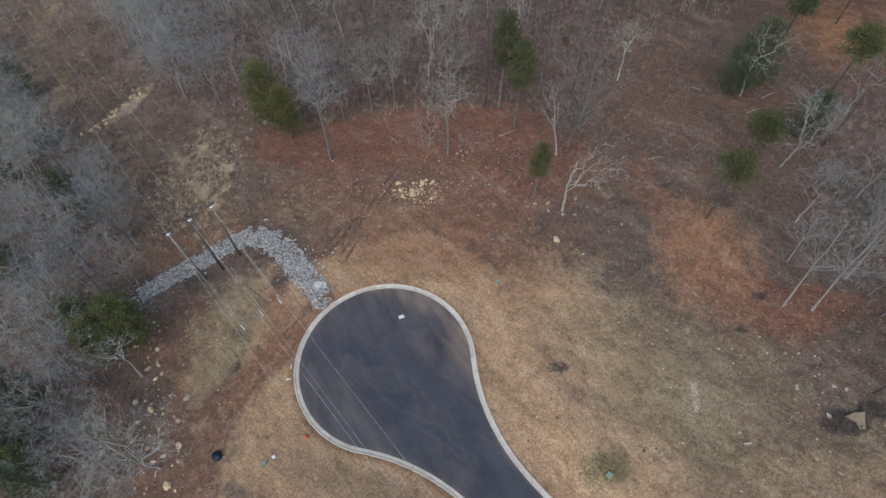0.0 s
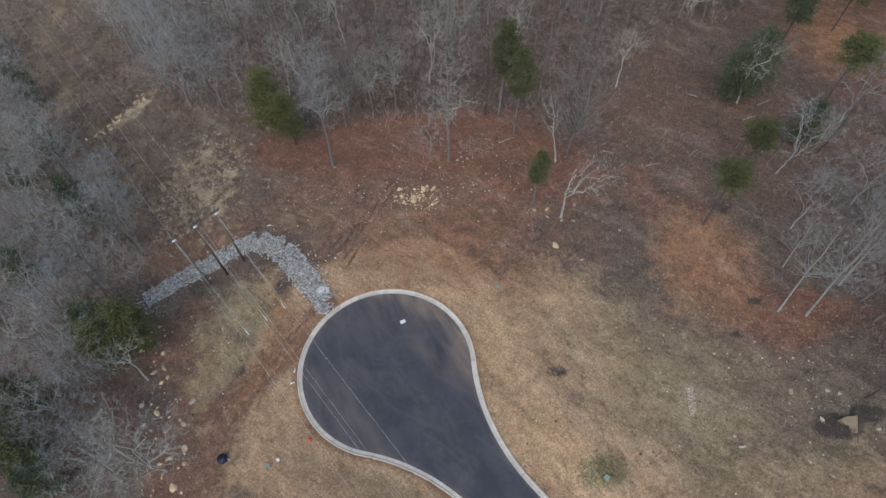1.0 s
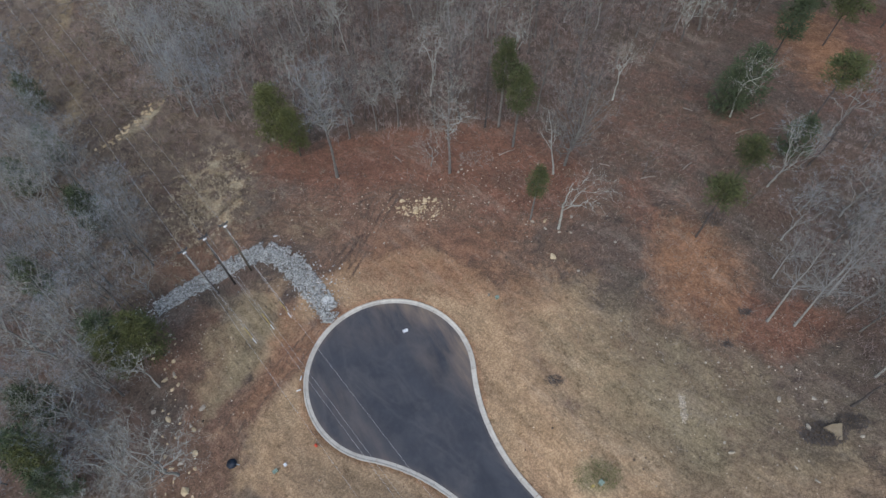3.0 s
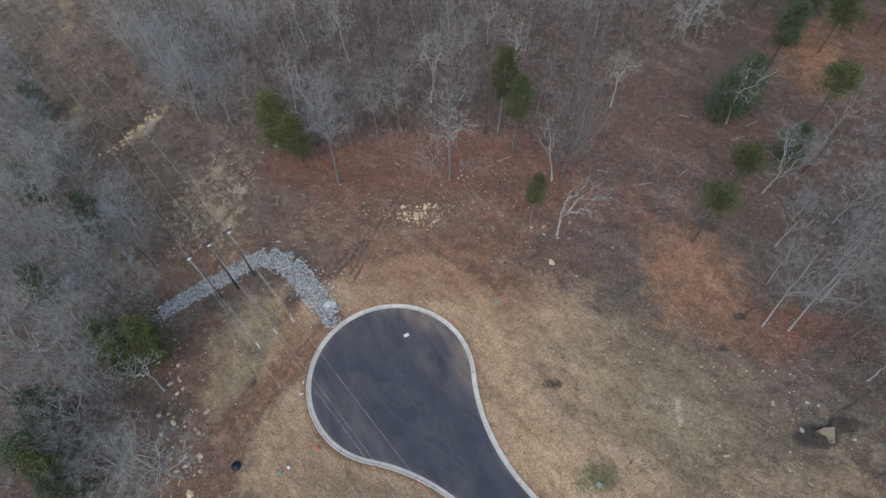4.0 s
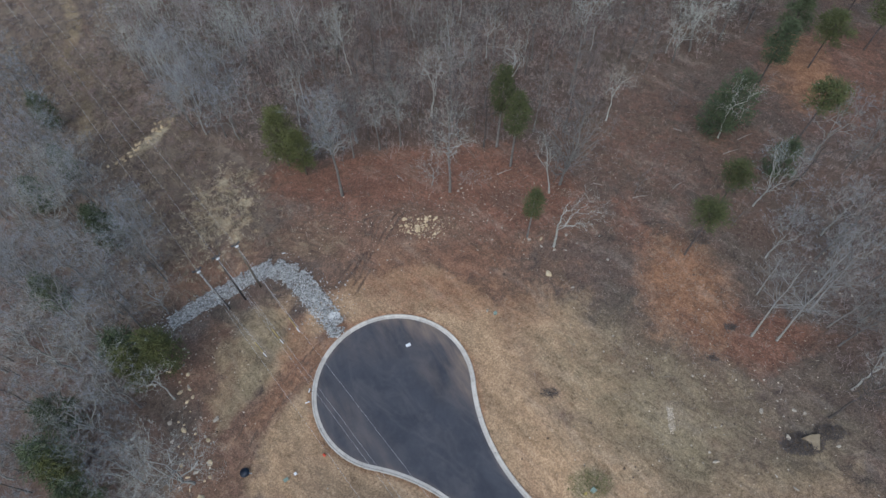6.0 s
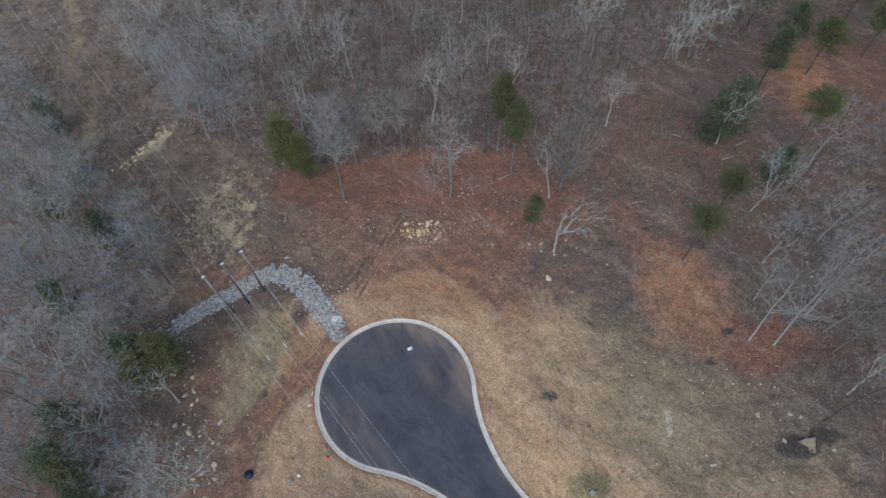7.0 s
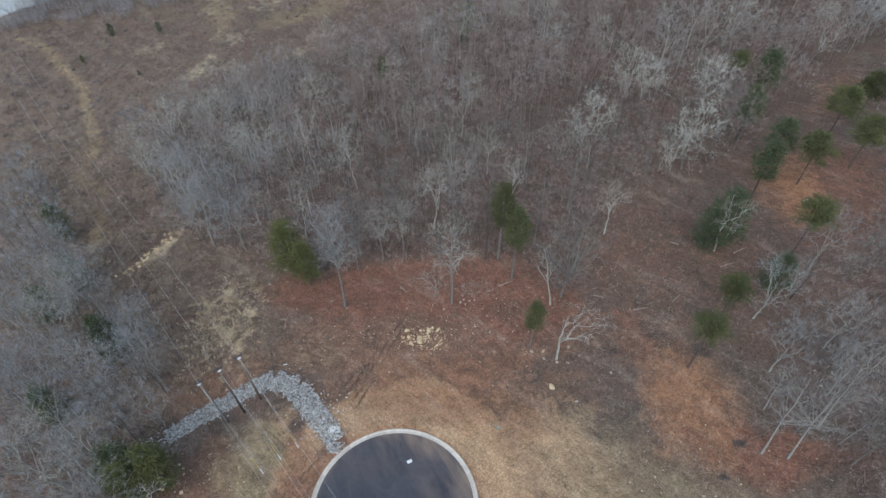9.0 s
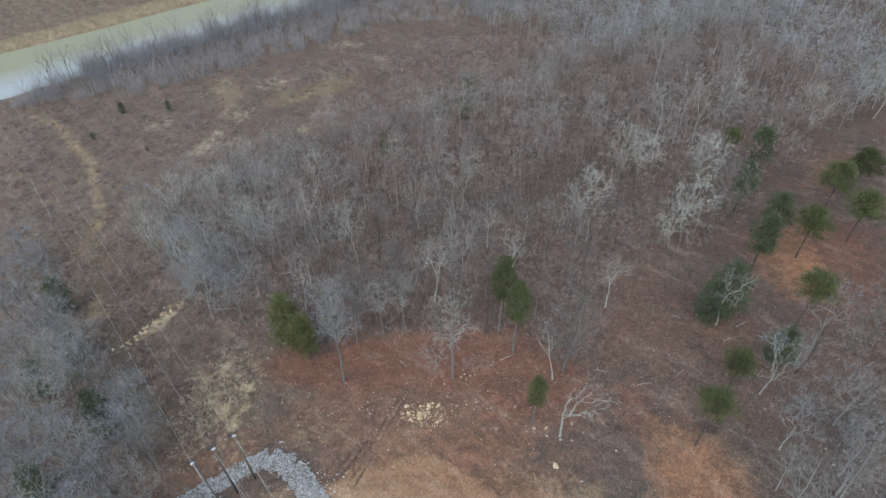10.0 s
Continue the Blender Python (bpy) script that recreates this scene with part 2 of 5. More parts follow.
M_GROUND, M_ASPHALT, M_WATER = ground_material(), asphalt_material(), water_material()
M_KERB = two_tone("kerb_concrete", (0.41, 0.365, 0.31), (0.56, 0.51, 0.445), 1.2, 0.9, 0.12, relief=0.01)
M_LIMESTONE = two_tone("tan_limestone", (0.44, 0.31, 0.17), (0.62, 0.5, 0.33), 1.4, 0.9, 0.25, relief=0.05)
M_PALESTONE = two_tone("pale_stone", (0.27, 0.225, 0.175), (0.43, 0.37, 0.295), 1.6, 0.9, 0.25, relief=0.05)
M_SLAB = two_tone("brown_slab", (0.17, 0.128, 0.082), (0.29, 0.23, 0.155), 1.0, 0.9, 0.1, relief=0.05)
M_RIPRAP = two_tone("grey_riprap", (0.3, 0.293, 0.278), (0.6, 0.588, 0.56), 1.5, 0.9, 0.55, island=True, relief=0.03)
M_BARK_PALE = two_tone("pale_bark", (0.2, 0.19, 0.165), (0.35, 0.335, 0.3), 1.1, 0.9, 0.15, relief=0.02)
M_BARK_WHITE = two_tone("white_bark", (0.26, 0.25, 0.215), (0.44, 0.425, 0.375), 1.1, 0.9, 0.12, relief=0.02)
M_BARK_GREY = two_tone("grey_bark", (0.11, 0.098, 0.085), (0.2, 0.182, 0.165), 1.2, 0.9, 0.2, relief=0.02)
M_BARK_DARK = two_tone("dark_bark", (0.055, 0.045, 0.04), (0.12, 0.1, 0.09), 1.2, 0.9, 0.2, relief=0.02)
M_TWIG_PALE = two_tone("pale_twigs", (0.29, 0.287, 0.245), (0.46, 0.455, 0.395), 0.5, 0.9, 0.15)
# riverside twigs are lightened beyond their own grey to stand for haze
M_TWIG_RIVER = two_tone("river_twigs", (0.3, 0.285, 0.29), (0.48, 0.462, 0.468), 0.09, 0.9, 0.0)
M_TWIG_GREY = two_tone("grey_twigs", (0.155, 0.143, 0.13), (0.325, 0.308, 0.287), 0.14, 0.9, 0.2)
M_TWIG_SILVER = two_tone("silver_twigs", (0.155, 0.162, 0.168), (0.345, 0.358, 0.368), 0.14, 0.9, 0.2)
# far woods' twigs: distance haze put into the colour, paler and bluer
M_TWIG_HAZED = two_tone("hazed_twigs", (0.235, 0.238, 0.245), (0.41, 0.415, 0.425), 0.1, 0.9, 0.0)
M_TWIG_BROWN = two_tone("brown_twigs", (0.19, 0.132, 0.112), (0.36, 0.278, 0.245), 0.14, 0.9, 0.25)
M_TWIG_WOODS = two_tone("woods_twigs", (0.2, 0.16, 0.147), (0.39, 0.345, 0.325), 0.12, 0.9, 0.0)
M_CEDAR = two_tone("cedar_green", (0.05, 0.066, 0.036), (0.105, 0.125, 0.06), 0.9, 0.85, 0.25)
M_CEDAR_OLIVE = two_tone("cedar_olive", (0.066, 0.074, 0.026), (0.145, 0.147, 0.052), 0.9, 0.85, 0.2)
M_PINE = two_tone("pine_green", (0.054, 0.064, 0.027), (0.118, 0.124, 0.046), 0.9, 0.85, 0.25)
M_BRUSH = two_tone("dry_brush", (0.1, 0.072, 0.055), (0.38, 0.305, 0.22), 0.25, 0.95, 0.5, island=True)
M_STICK = two_tone("dead_sticks", (0.17, 0.135, 0.11), (0.36, 0.305, 0.26), 1.0, 0.95, 0.3, island=True)
M_STRAW = two_tone("bleached_straw", (0.4, 0.32, 0.215), (0.6, 0.5, 0.36), 0.6, 0.95, 0.0)
M_CLOD = two_tone("dark_clods", (0.09, 0.062, 0.047), (0.17, 0.122, 0.09), 0.8, 0.95, 0.3, island=True)
M_CHIP = two_tone("pale_chips", (0.34, 0.27, 0.2), (0.6, 0.5, 0.38), 1.5, 0.9, 0.5, island=True)
M_POLE = two_tone("pole_wood", (0.12, 0.095, 0.07), (0.2, 0.165, 0.125), 1.5, 0.85, 0.15, relief=0.01)
M_METAL = two_tone("galvanised", (0.25, 0.26, 0.27), (0.4, 0.41, 0.42), 4, 0.45, 0.1, metal=0.8)
M_DARKMETAL = two_tone("dark_fitting", (0.05, 0.06, 0.065), (0.1, 0.11, 0.12), 4, 0.5, 0.1, metal=0.4)
M_WIRE = two_tone("weathered_cable", (0.5, 0.49, 0.47), (0.62, 0.61, 0.59), 3, 0.6, 0.05, metal=0.3)
M_WHITE = two_tone("white_plastic", (0.6, 0.6, 0.6), (0.74, 0.74, 0.74), 4, 0.5, 0.0)
M_YELLOW = two_tone("yellow_plastic", (0.36, 0.27, 0.08), (0.5, 0.38, 0.13), 4, 0.6, 0.1)
M_GREENBOX = two_tone("pale_green_paint", (0.17, 0.22, 0.17), (0.27, 0.32, 0.26), 4, 0.5, 0.1)
M_RED = two_tone("red_paint", (0.5, 0.06, 0.03), (0.62, 0.1, 0.05), 4, 0.5, 0.0)
M_NAVY = two_tone("dark_plastic", (0.012, 0.016, 0.026), (0.03, 0.036, 0.05), 3, 0.5, 0.0)


# ---- builders ----
class Build:
    """Gathers triangles and quads of one mesh."""

    def __init__(self):
        self.v, self.f = [], []

    def tube(self, pts, radii, sides=4, cap=False):
        """A tapered tube along pts; a last radius of 0 ends in a point."""
        base = len(self.v)
        n = len(pts)
        rings = []
        for i, p in enumerate(pts):
            if radii[i] <= 0 and i == n - 1:
                rings.append([len(self.v)])
                self.v.append(tuple(p))
                continue
            t = (pts[min(i + 1, n - 1)] - pts[max(i - 1, 0)])
            t = t.normalized() if t.length > 1e-6 else Vector((0, 0, 1))
            a = t.orthogonal().normalized() if abs(t.z) > 0.95 else t.cross(Vector((0, 0, 1))).normalized()
            b = t.cross(a)
            ring = []
            for k in range(sides):
                an = 2 * math.pi * k / sides
                ring.append(len(self.v))
                self.v.append(tuple(p + (a * math.cos(an) + b * math.sin(an)) * radii[i]))
            rings.append(ring)
        for r0, r1 in zip(rings, rings[1:]):
            for k in range(sides):
                k2 = (k + 1) % sides
                if len(r1) == 1:
                    self.f.append((r0[k], r0[k2], r1[0]))
                else:
                    self.f.append((r0[k], r0[k2], r1[k2], r1[k]))
        if cap:
            self.f.append(tuple(reversed(rings[0])))
            if len(rings[-1]) > 1:
                self.f.append(tuple(rings[-1]))
        return self

    def box(self, lo, hi, m=None):
        b = len(self.v)
        for x in (lo[0], hi[0]):
            for y in (lo[1], hi[1]):
                for z in (lo[2], hi[2]):
                    p = Vector((x, y, z))
                    self.v.append(tuple(m @ p if m else p))
        self.f += [tuple(b + i for i in q) for q in ((0, 1, 3, 2), (4, 6, 7, 5), (0, 4, 5, 1), (2, 3, 7, 6), (0, 2, 6, 4), (1, 5, 7, 3))]
        return self

    def mesh(self, name, mat, smooth=False):
        me = bpy.data.meshes.new(name)
        me.from_pydata(self.v, [], self.f)
        me.materials.append(mat)
        if smooth:
            me.polygons.foreach_set("use_smooth", [True] * len(me.polygons))
        me.update()
        return me


def part(name, data, parent, label=""):
    ob = new(name, data)
    ob.parent = parent
    if label:
        ob["label"] = label
    return ob


def array_mesh(name, verts, tris, mat, second=None, index=None):
    """A mesh of triangles out of two arrays; index picks the second material face by face."""
    me = bpy.data.meshes.new(name)
    me.vertices.add(len(verts))
    me.vertices.foreach_set("co", np.asarray(verts, dtype=np.float32).ravel())
    n = len(tris)
    me.loops.add(n * 3)
    me.loops.foreach_set("vertex_index", np.asarray(tris, dtype=np.int32).ravel())
    me.polygons.add(n)
    me.polygons.foreach_set("loop_start", np.arange(0, n * 3, 3, dtype=np.int32))
    me.materials.append(mat)
    if second:
        me.materials.append(second)
        me.polygons.foreach_set("material_index", np.asarray(index, dtype=np.int32))
    me.update(calc_edges=True)
    return me


# ---- ground sheet ----
TRACK = [(-18.5, 44), (-24, 37.2), (-28, 31.7), (-31.5, 27), (-34, 20.5), (-33, 12), (-30, 2)]
SIDE_TRACK = [(-40.5, 46), (-37, 38), (-34.5, 31.5), (-35, 25)]
DARK_EDGE = [(17, 58), (21.3, 53), (26, 48.2), (32.7, 40), (40, 35.5), (49, 34.6), (60, 34)]
RUTS = [[(-11.4, 71.8), (-14, 65.2), (-15.9, 59.4), (-18.7, 54.8)], [(-7.8, 71.1), (-11.6, 64.1), (-13.5, 58.5), (-16.7, 52)], [(-15.2, 68), (-14.5, 62.6), (-16.2, 55.2)],
        [(-22.4, 70.2), (-16.7, 68.6), (-11.3, 70.4), (-7.2, 71.5)], [(-28.1, 61.1), (-24.7, 60.9), (-21.7, 58.6)], [(-32.3, 64.8), (-27.1, 63.7), (-21.2, 59.8), (-19.6, 56.2)],
        [(-31, 67.5), (-24, 66.5), (-17, 62.4)]]

LANE = [(-178, 240), (-163.5, 232.3), (-151.4, 217.8), (-140.2, 204.3), (-132.3, 187.7), (-124.4, 176.7), (-120.7, 154.3), (-106.5, 138), (-94, 111)]


def zones(x, y):
    p = Vector((x, y, 0))
    w1, w2 = noise.noise(p * 0.06) * 5 + noise.noise(p * 0.21) * 2.4, noise.noise(p * 0.06 + Vector((40, 9, 2))) * 5 + noise.noise(p * 0.21 + Vector((4, 19, 2))) * 2.4
    X, Y = x + w1, y + w2
    d = road_distance(x, y)
    lane = (1 - sm(0.6, 4.2, min(near_line(x + w1 * 0.3, y + w2 * 0.3, *a, *b) for a, b in zip(LANE, LANE[1:])))) if x < -85 and y > 104 else 0.0
    mott = sm(-0.12, 0.22, noise.noise(p * 0.3 + Vector((11, 5, 3))) + 0.5 * noise.noise(p * 0.8))
    straw = max(0.95 * (1 - sm(5, 13, d + w1 * 0.7)), 0.7 * blob(X, Y, 20, 37, 8, 16, 38, 0.8), (0.4 + 0.3 * mott) * blob(X, Y, -37, 36, 4, 9, 15, 0.8), (0.4 + 0.3 * mott) * blob(X, Y, -31, 46, 7, 6, 0, 0.8),
                (0.35 + 0.3 * mott) * blob(X, Y, -25, 19, 9, 12), 0.75 * blob(X, Y, 24, 17, 7, 16, 48, 0.8), 0.45 * blob(X, Y, 44, 14, 16, 8), 0.62 * mott * blob(X, Y, -46, 76, 7, 13, 35, 0.9), 0.4 * lane)
    red = max(blob(X, Y, -8, 79, 29, 10), 0.7 * blob(X, Y, -33, 82, 9, 9), 0.9 * blob(X, Y, 15, 73, 11, 10), 0.95 * blob(X, Y, 50, 40, 11, 6, -8), 0.42 * blob(X, Y, 45, 82, 22, 22),
              0.6 * blob(X, Y, 85, 100, 18, 20, 40), 0.25 * blob(X, Y, 104, 142, 12, 22, -45), 0.5 * blob(X, Y, 7, 61, 13, 5), 0.6 * blob(X, Y, 34, 64, 5, 6))
    orange = max(0.8 * blob(X, Y, 40.5, 50.5, 8, 12, 15, 0.9), 0.8 * blob(X, Y, 76, 103, 7, 14, -20), 0.4 * blob(X, Y, 100, 138, 6, 20, -45), 0.64 * blob(X, Y, -1, 53, 22, 7.5, 0, 0.9), 0.4 * blob(X, Y, 2, 60, 22, 5, 0, 0.9), 0.52 * blob(X, Y, 13, 48, 6, 9, 0, 0.9),
                 0.6 * blob(X, Y, -24.5, 40.5, 3, 6, -40, 0.8), 0.55 * (1 - sm(0.3, 1.3, d + 0.2 * w1)))
    mud = max(blob(X, Y, -4, 65, 30, 8), blob(X, Y, -37, 26, 5, 14), 0.8 * blob(X, Y, -44, 60, 12, 6, 35), 0.8 * blob(X, Y, -43.5, 40, 3.5, 9), 0.2 * blob(X, Y, 27, 42, 3, 10, 42), 0.3 * blob(X, Y, 35, 18, 4, 9, 50), 0.12 * sm(262, 290, (y - x) - 3 * w2))
    dark_marks = max(0.4 * blob(X, Y, 29, 64, 4, 4), 0.35 * blob(X, Y, 29, 51, 4, 6, 20), 0.4 * blob(X, Y, 45, 78, 6, 4), 0.45 * blob(X, Y, 12, 73, 4, 4))
    beside = 99.0
    for a, b in zip(TRACK, TRACK[1:]):
        dl = near_line(x, y, *a, *b)
        beside = min(beside, dl)
        dark_marks = max(dark_marks, 0.72 * (1 - sm(2.0, 3.6, dl)) * max(0.0, math.cos(dl * 4.6 + 0.25 * w1)) ** 2 * sm(-0.5, 0.1, noise.noise(p * 0.25)))
        mud = max(mud, 0.9 * (1 - sm(2.0, 5.2, dl + 0.35 * w1)))
        orange = max(orange, (0.2 + 0.35 * sm(22, 32, y)) * (1 - sm(1.0, 3.8, dl + 0.2 * w2)))
        straw = min(straw, 0.2 + 0.8 * sm(1.6, 6.0, dl + 0.3 * w2))
    if x < -28:
        dl = min(near_line(x + 0.2 * w1, y + 0.2 * w2, *a, *b) for a, b in zip(SIDE_TRACK, SIDE_TRACK[1:]))
        mud = max(mud, 0.9 * (1 - sm(0.6, 1.9, dl)))
        straw = min(straw, 0.3 + 0.7 * sm(0.6, 2.0, dl))
    if x > 10 and y < 70:
        dl = min(near_line(x + 0.5 * w1, y + 0.5 * w2, *a, *b) for a, b in zip(DARK_EDGE, DARK_EDGE[1:]))
        dark_marks = max(dark_marks, 0.33 * (1 - sm(0.4, 3.0, dl)))
    if -36 < x < 16 and 49 < y < 75:
        for line in RUTS:
            dl = min(near_line(x + w1 * 0.12, y + w2 * 0.12, *a, *b) for a, b in zip(line, line[1:]))
            dark_marks = max(dark_marks, 0.74 * (1 - sm(0.1, 0.5, abs(dl - 0.6))) * (0.5 + 0.5 * sm(-0.2, 0.2, noise.noise(p * 0.3))))
    # cleared strip under the wires and the open river flat
    k = -0.634 * (x + 37) + 0.773 * (y - 53)
    off = abs(0.773 * (x + 37) + 0.634 * (y - 53) + 5)
    scrub = max(0.7 * sm(2, 14, k) * (1 - sm(-110, -90, x)), 0.85 * blob(X, Y, 50, 30, 11, 4.5, -6, 0.8), (1 - sm(16, 30, off + w1)) * sm(2, 14, k), 0.5 * sm(262, 290, (y - x) + 3 * w1))
    pale = max(blob(X, Y, -74, 104, 3.0, 8.5, -32), 0.62 * mott * blob(X, Y, -47, 77, 7, 12, 35), 0.5 * blob(x, y, 34.3, 27, 0.75, 2.8, -8, 0.5),
               0.5 * blob(X, Y, -98, 217, 7, 15, -25, 0.8), 0.4 * blob(X, Y, -91, 244, 8, 9, 30, 0.9), 0.42 * blob(X, Y, -80, 268, 13, 7, 20, 0.9), 0.5 * blob(X, Y, -54, 228, 14, 4, 20, 0.9), 0.4 * blob(X, Y, -53, 306, 14, 5, 20, 0.9), 0.34 * sm(0.15, 0.5, noise.noise(p * 0.08 + Vector((3, 8, 4)))) * sm(268, 300, y - x) * (1 - sm(-60, -30, river_q(x, y))))
    # beyond the river (q over 50) the grass colour imitates distance haze
    green = max(0.62 * blob(X, Y, 33, 28, 22, 15, -45, 0.9), 0.7 * blob(X, Y, -33, 39, 9, 13, 10, 0.7), 0.42 * blob(X, Y, -26, 63, 10, 5, 0, 0.9), 0.8 * blob(X, Y, 33, 25.5, 12, 5, -48, 0.8), 0.5 * blob(X, Y, 48, 21, 12, 8, 0, 0.8), 0.6 * blob(X, Y, -101, 262, 8, 14, 15), 0.4 * blob(X, Y, 23, 42, 4, 8, 40), 0.62 * lane, 0.85 * blob(x, y, 21.2, 17.8, 3.4, 2.8, 0, 0.8), 0.55 * blob(X, Y, -60, 262, 30, 8, 30),
                0.8 * (1 - sm(4, 12, abs(river_q(x, y) - 52))), 0.35 * sm(50, 60, river_q(x, y)))
    green *= sm(2.0, 4.6, beside)
    return (1.25 * straw * sm(0, 0.5, d + 0.3), red, orange, mud), (dark_marks, scrub, pale, green)


def spaced(knots):
    """Coordinates from (start, end, step) runs, laid end to end."""
    out = []
    for a, b, st in knots:
        n = max(1, round((b - a) / st))
        out += [a + (b - a) * i / n for i in range(n)]
    return out + [knots[-1][1]]


def build_ground():
    xs = spaced([(-3000, -600, 400), (-600, -260, 34), (-260, -170, 5), (-170, -56, 1.9), (-56, -36, 0.65), (-36, 0, 0.36), (0, 62, 0.65), (62, 110, 2.0), (110, 220, 6), (220, 600, 38), (600, 3000, 400)])
    ys = spaced([(-3000, -300, 450), (-300, -20, 14), (-20, 8, 2.5), (8, 50, 0.65), (50, 74, 0.36), (74, 84, 0.65), (84, 130, 1.9), (130, 240, 3), (240, 400, 5), (400, 800, 40), (800, 3000, 440)])
    nx, ny = len(xs), len(ys)
    v = np.zeros((ny, nx, 3), dtype=np.float32)
    za, zb = np.zeros((ny, nx, 4), dtype=np.float32), np.zeros((ny, nx, 4), dtype=np.float32)
    for j, y in enumerate(ys):
        for i, x in enumerate(xs):
            v[j, i] = x, y, height(x, y)
            if -320 < x < 260 and -40 < y < 480:
                za[j, i], zb[j, i] = zones(x, y)
            else:
                za[j, i, 3], zb[j, i, 1] = 0.4, 0.6
    idx = np.arange(nx * ny).reshape(ny, nx)
    a, b, c, d = idx[:-1, :-1].ravel(), idx[:-1, 1:].ravel(), idx[1:, 1:].ravel(), idx[1:, :-1].ravel()
    tris = np.concatenate([np.stack([a, b, c], 1), np.stack([a, c, d], 1)])
    me = array_mesh("ground", v.reshape(-1, 3), tris, M_GROUND)
    for name, arr in (("zone_a", za), ("zone_b", zb)):
        at = me.attributes.new(name, 'FLOAT_COLOR', 'POINT')
        at.data.foreach_set("color", arr.reshape(-1))
    me.polygons.foreach_set("use_smooth", [True] * len(me.polygons))
    return tagged(new("ground", me), "brown winter hillside of straw, red leaf litter and clay", "ground", kind="structure")


build_ground()


# ---- road, kerb, river ----
def outline(inset, u_end=95.0, step=0.6):
    """The kerb's line from the road's far left end round the turning circle to its far right end; inset is measured inwards."""
    r, h, f = R_BULB - inset, HALF - inset, FILLET + inset
    ang = math.atan2(HALF + FILLET, U_T)
    left = [(u, h) for u in np.arange(U_T, u_end, step)]
    cen = (U_T, HALF + FILLET)
    a0, a1 = -math.pi / 2, -(math.pi - ang)
    n = int(f * abs(a1 - a0) / step)
    fil = [(cen[0] + f * math.cos(a0 + (a1 - a0) * i / n), cen[1] + f * math.sin(a0 + (a1 - a0) * i / n)) for i in range(1, n)]
    m = int(r * 2 * (math.pi - ang) / step)
    arc = [(r * math.cos(ang + 2 * (math.pi - ang) * i / m), r * math.sin(ang + 2 * (math.pi - ang) * i / m)) for i in range(m + 1)]
    half = list(reversed(left)) + fil
    pts = half + arc + [(u, -v) for u, v in reversed(half)]
    return [Vector((*(BULB + ALONG * u + ACROSS * v), 0)) for u, v in pts]


def resample(pts, step):
    out, carry = [pts[0]], 0.0
    for a, b in zip(pts, pts[1:]):
        ln = (b - a).length
        t = step - carry
        while t <= ln:
            out.append(a.lerp(b, t / ln))
            t += step
        carry = (carry + ln) % step
    return out


def build_road():
    bm = bmesh.new()
    edge = outline(KERB - 0.03)
    step = 0.9
    us = np.arange(-13.0, 95.0, step)
    lay = bm.verts.layers.float.new("silt")
    rows = []
    for u in us:
        # half width of the asphalt at this u
        lo, hi = 0.0, 16.0
        for _ in range(24):
            mid = (lo + hi) / 2
            p = BULB + ALONG * u + ACROSS * mid
            lo, hi = (mid, hi) if road_distance(p.x, p.y) < -(KERB - 0.05) else (lo, mid)
        row = []
        for k in range(-14, 15):
            p = BULB + ALONG * float(u) + ACROSS * (lo * k / 14)
            vert = bm.verts.new((p.x, p.y, road_z(p.x, p.y)))
            d = -road_distance(p.x, p.y)
            right = sm(2, 9, (p - BULB).dot(ACROSS)) * (1 - sm(6, 14, (p - BULB).dot(ALONG)))
            vert[lay] = min(1.0, 0.9 * right * (1 - sm(1.2, 5.5, d)) + 0.35 * (1 - sm(0.8, 1.6, d)) + 0.28 * blob(p.x, p.y, -15, 28, 2.2, 11, 40, 0.9) + 0.22 * blob(p.x, p.y, -13, 41, 5, 3, 0, 0.9) + 0.3 * blob(p.x, p.y, -2, 38, 3, 6, 30, 0.9))
            row.append(vert)
        rows.append(row)
    for r0, r1 in zip(rows, rows[1:]):
        for k in range(28):
            if (r0[k].co - r0[k + 1].co).length + (r1[k].co - r1[k + 1].co).length > 1e-4:
                try:
                    bm.faces.new((r0[k], r1[k], r1[k + 1], r0[k + 1]))
                except ValueError:
                    pass
    # the round end
    bmesh.ops.remove_doubles(bm, verts=bm.verts, dist=0.002)
    bmesh.ops.recalc_face_normals(bm, faces=bm.faces)
    me = bpy.data.meshes.new("road")
    bm.to_mesh(me)
    bm.free()
    if me.polygons[len(me.polygons) // 2].normal.z < 0:
        me.flip_normals()
    me.materials.append(M_ASPHALT)
    ob = tagged(new("road", me), "new dark asphalt cul-de-sac with brown silt stains", "road", kind="structure")
    return ob


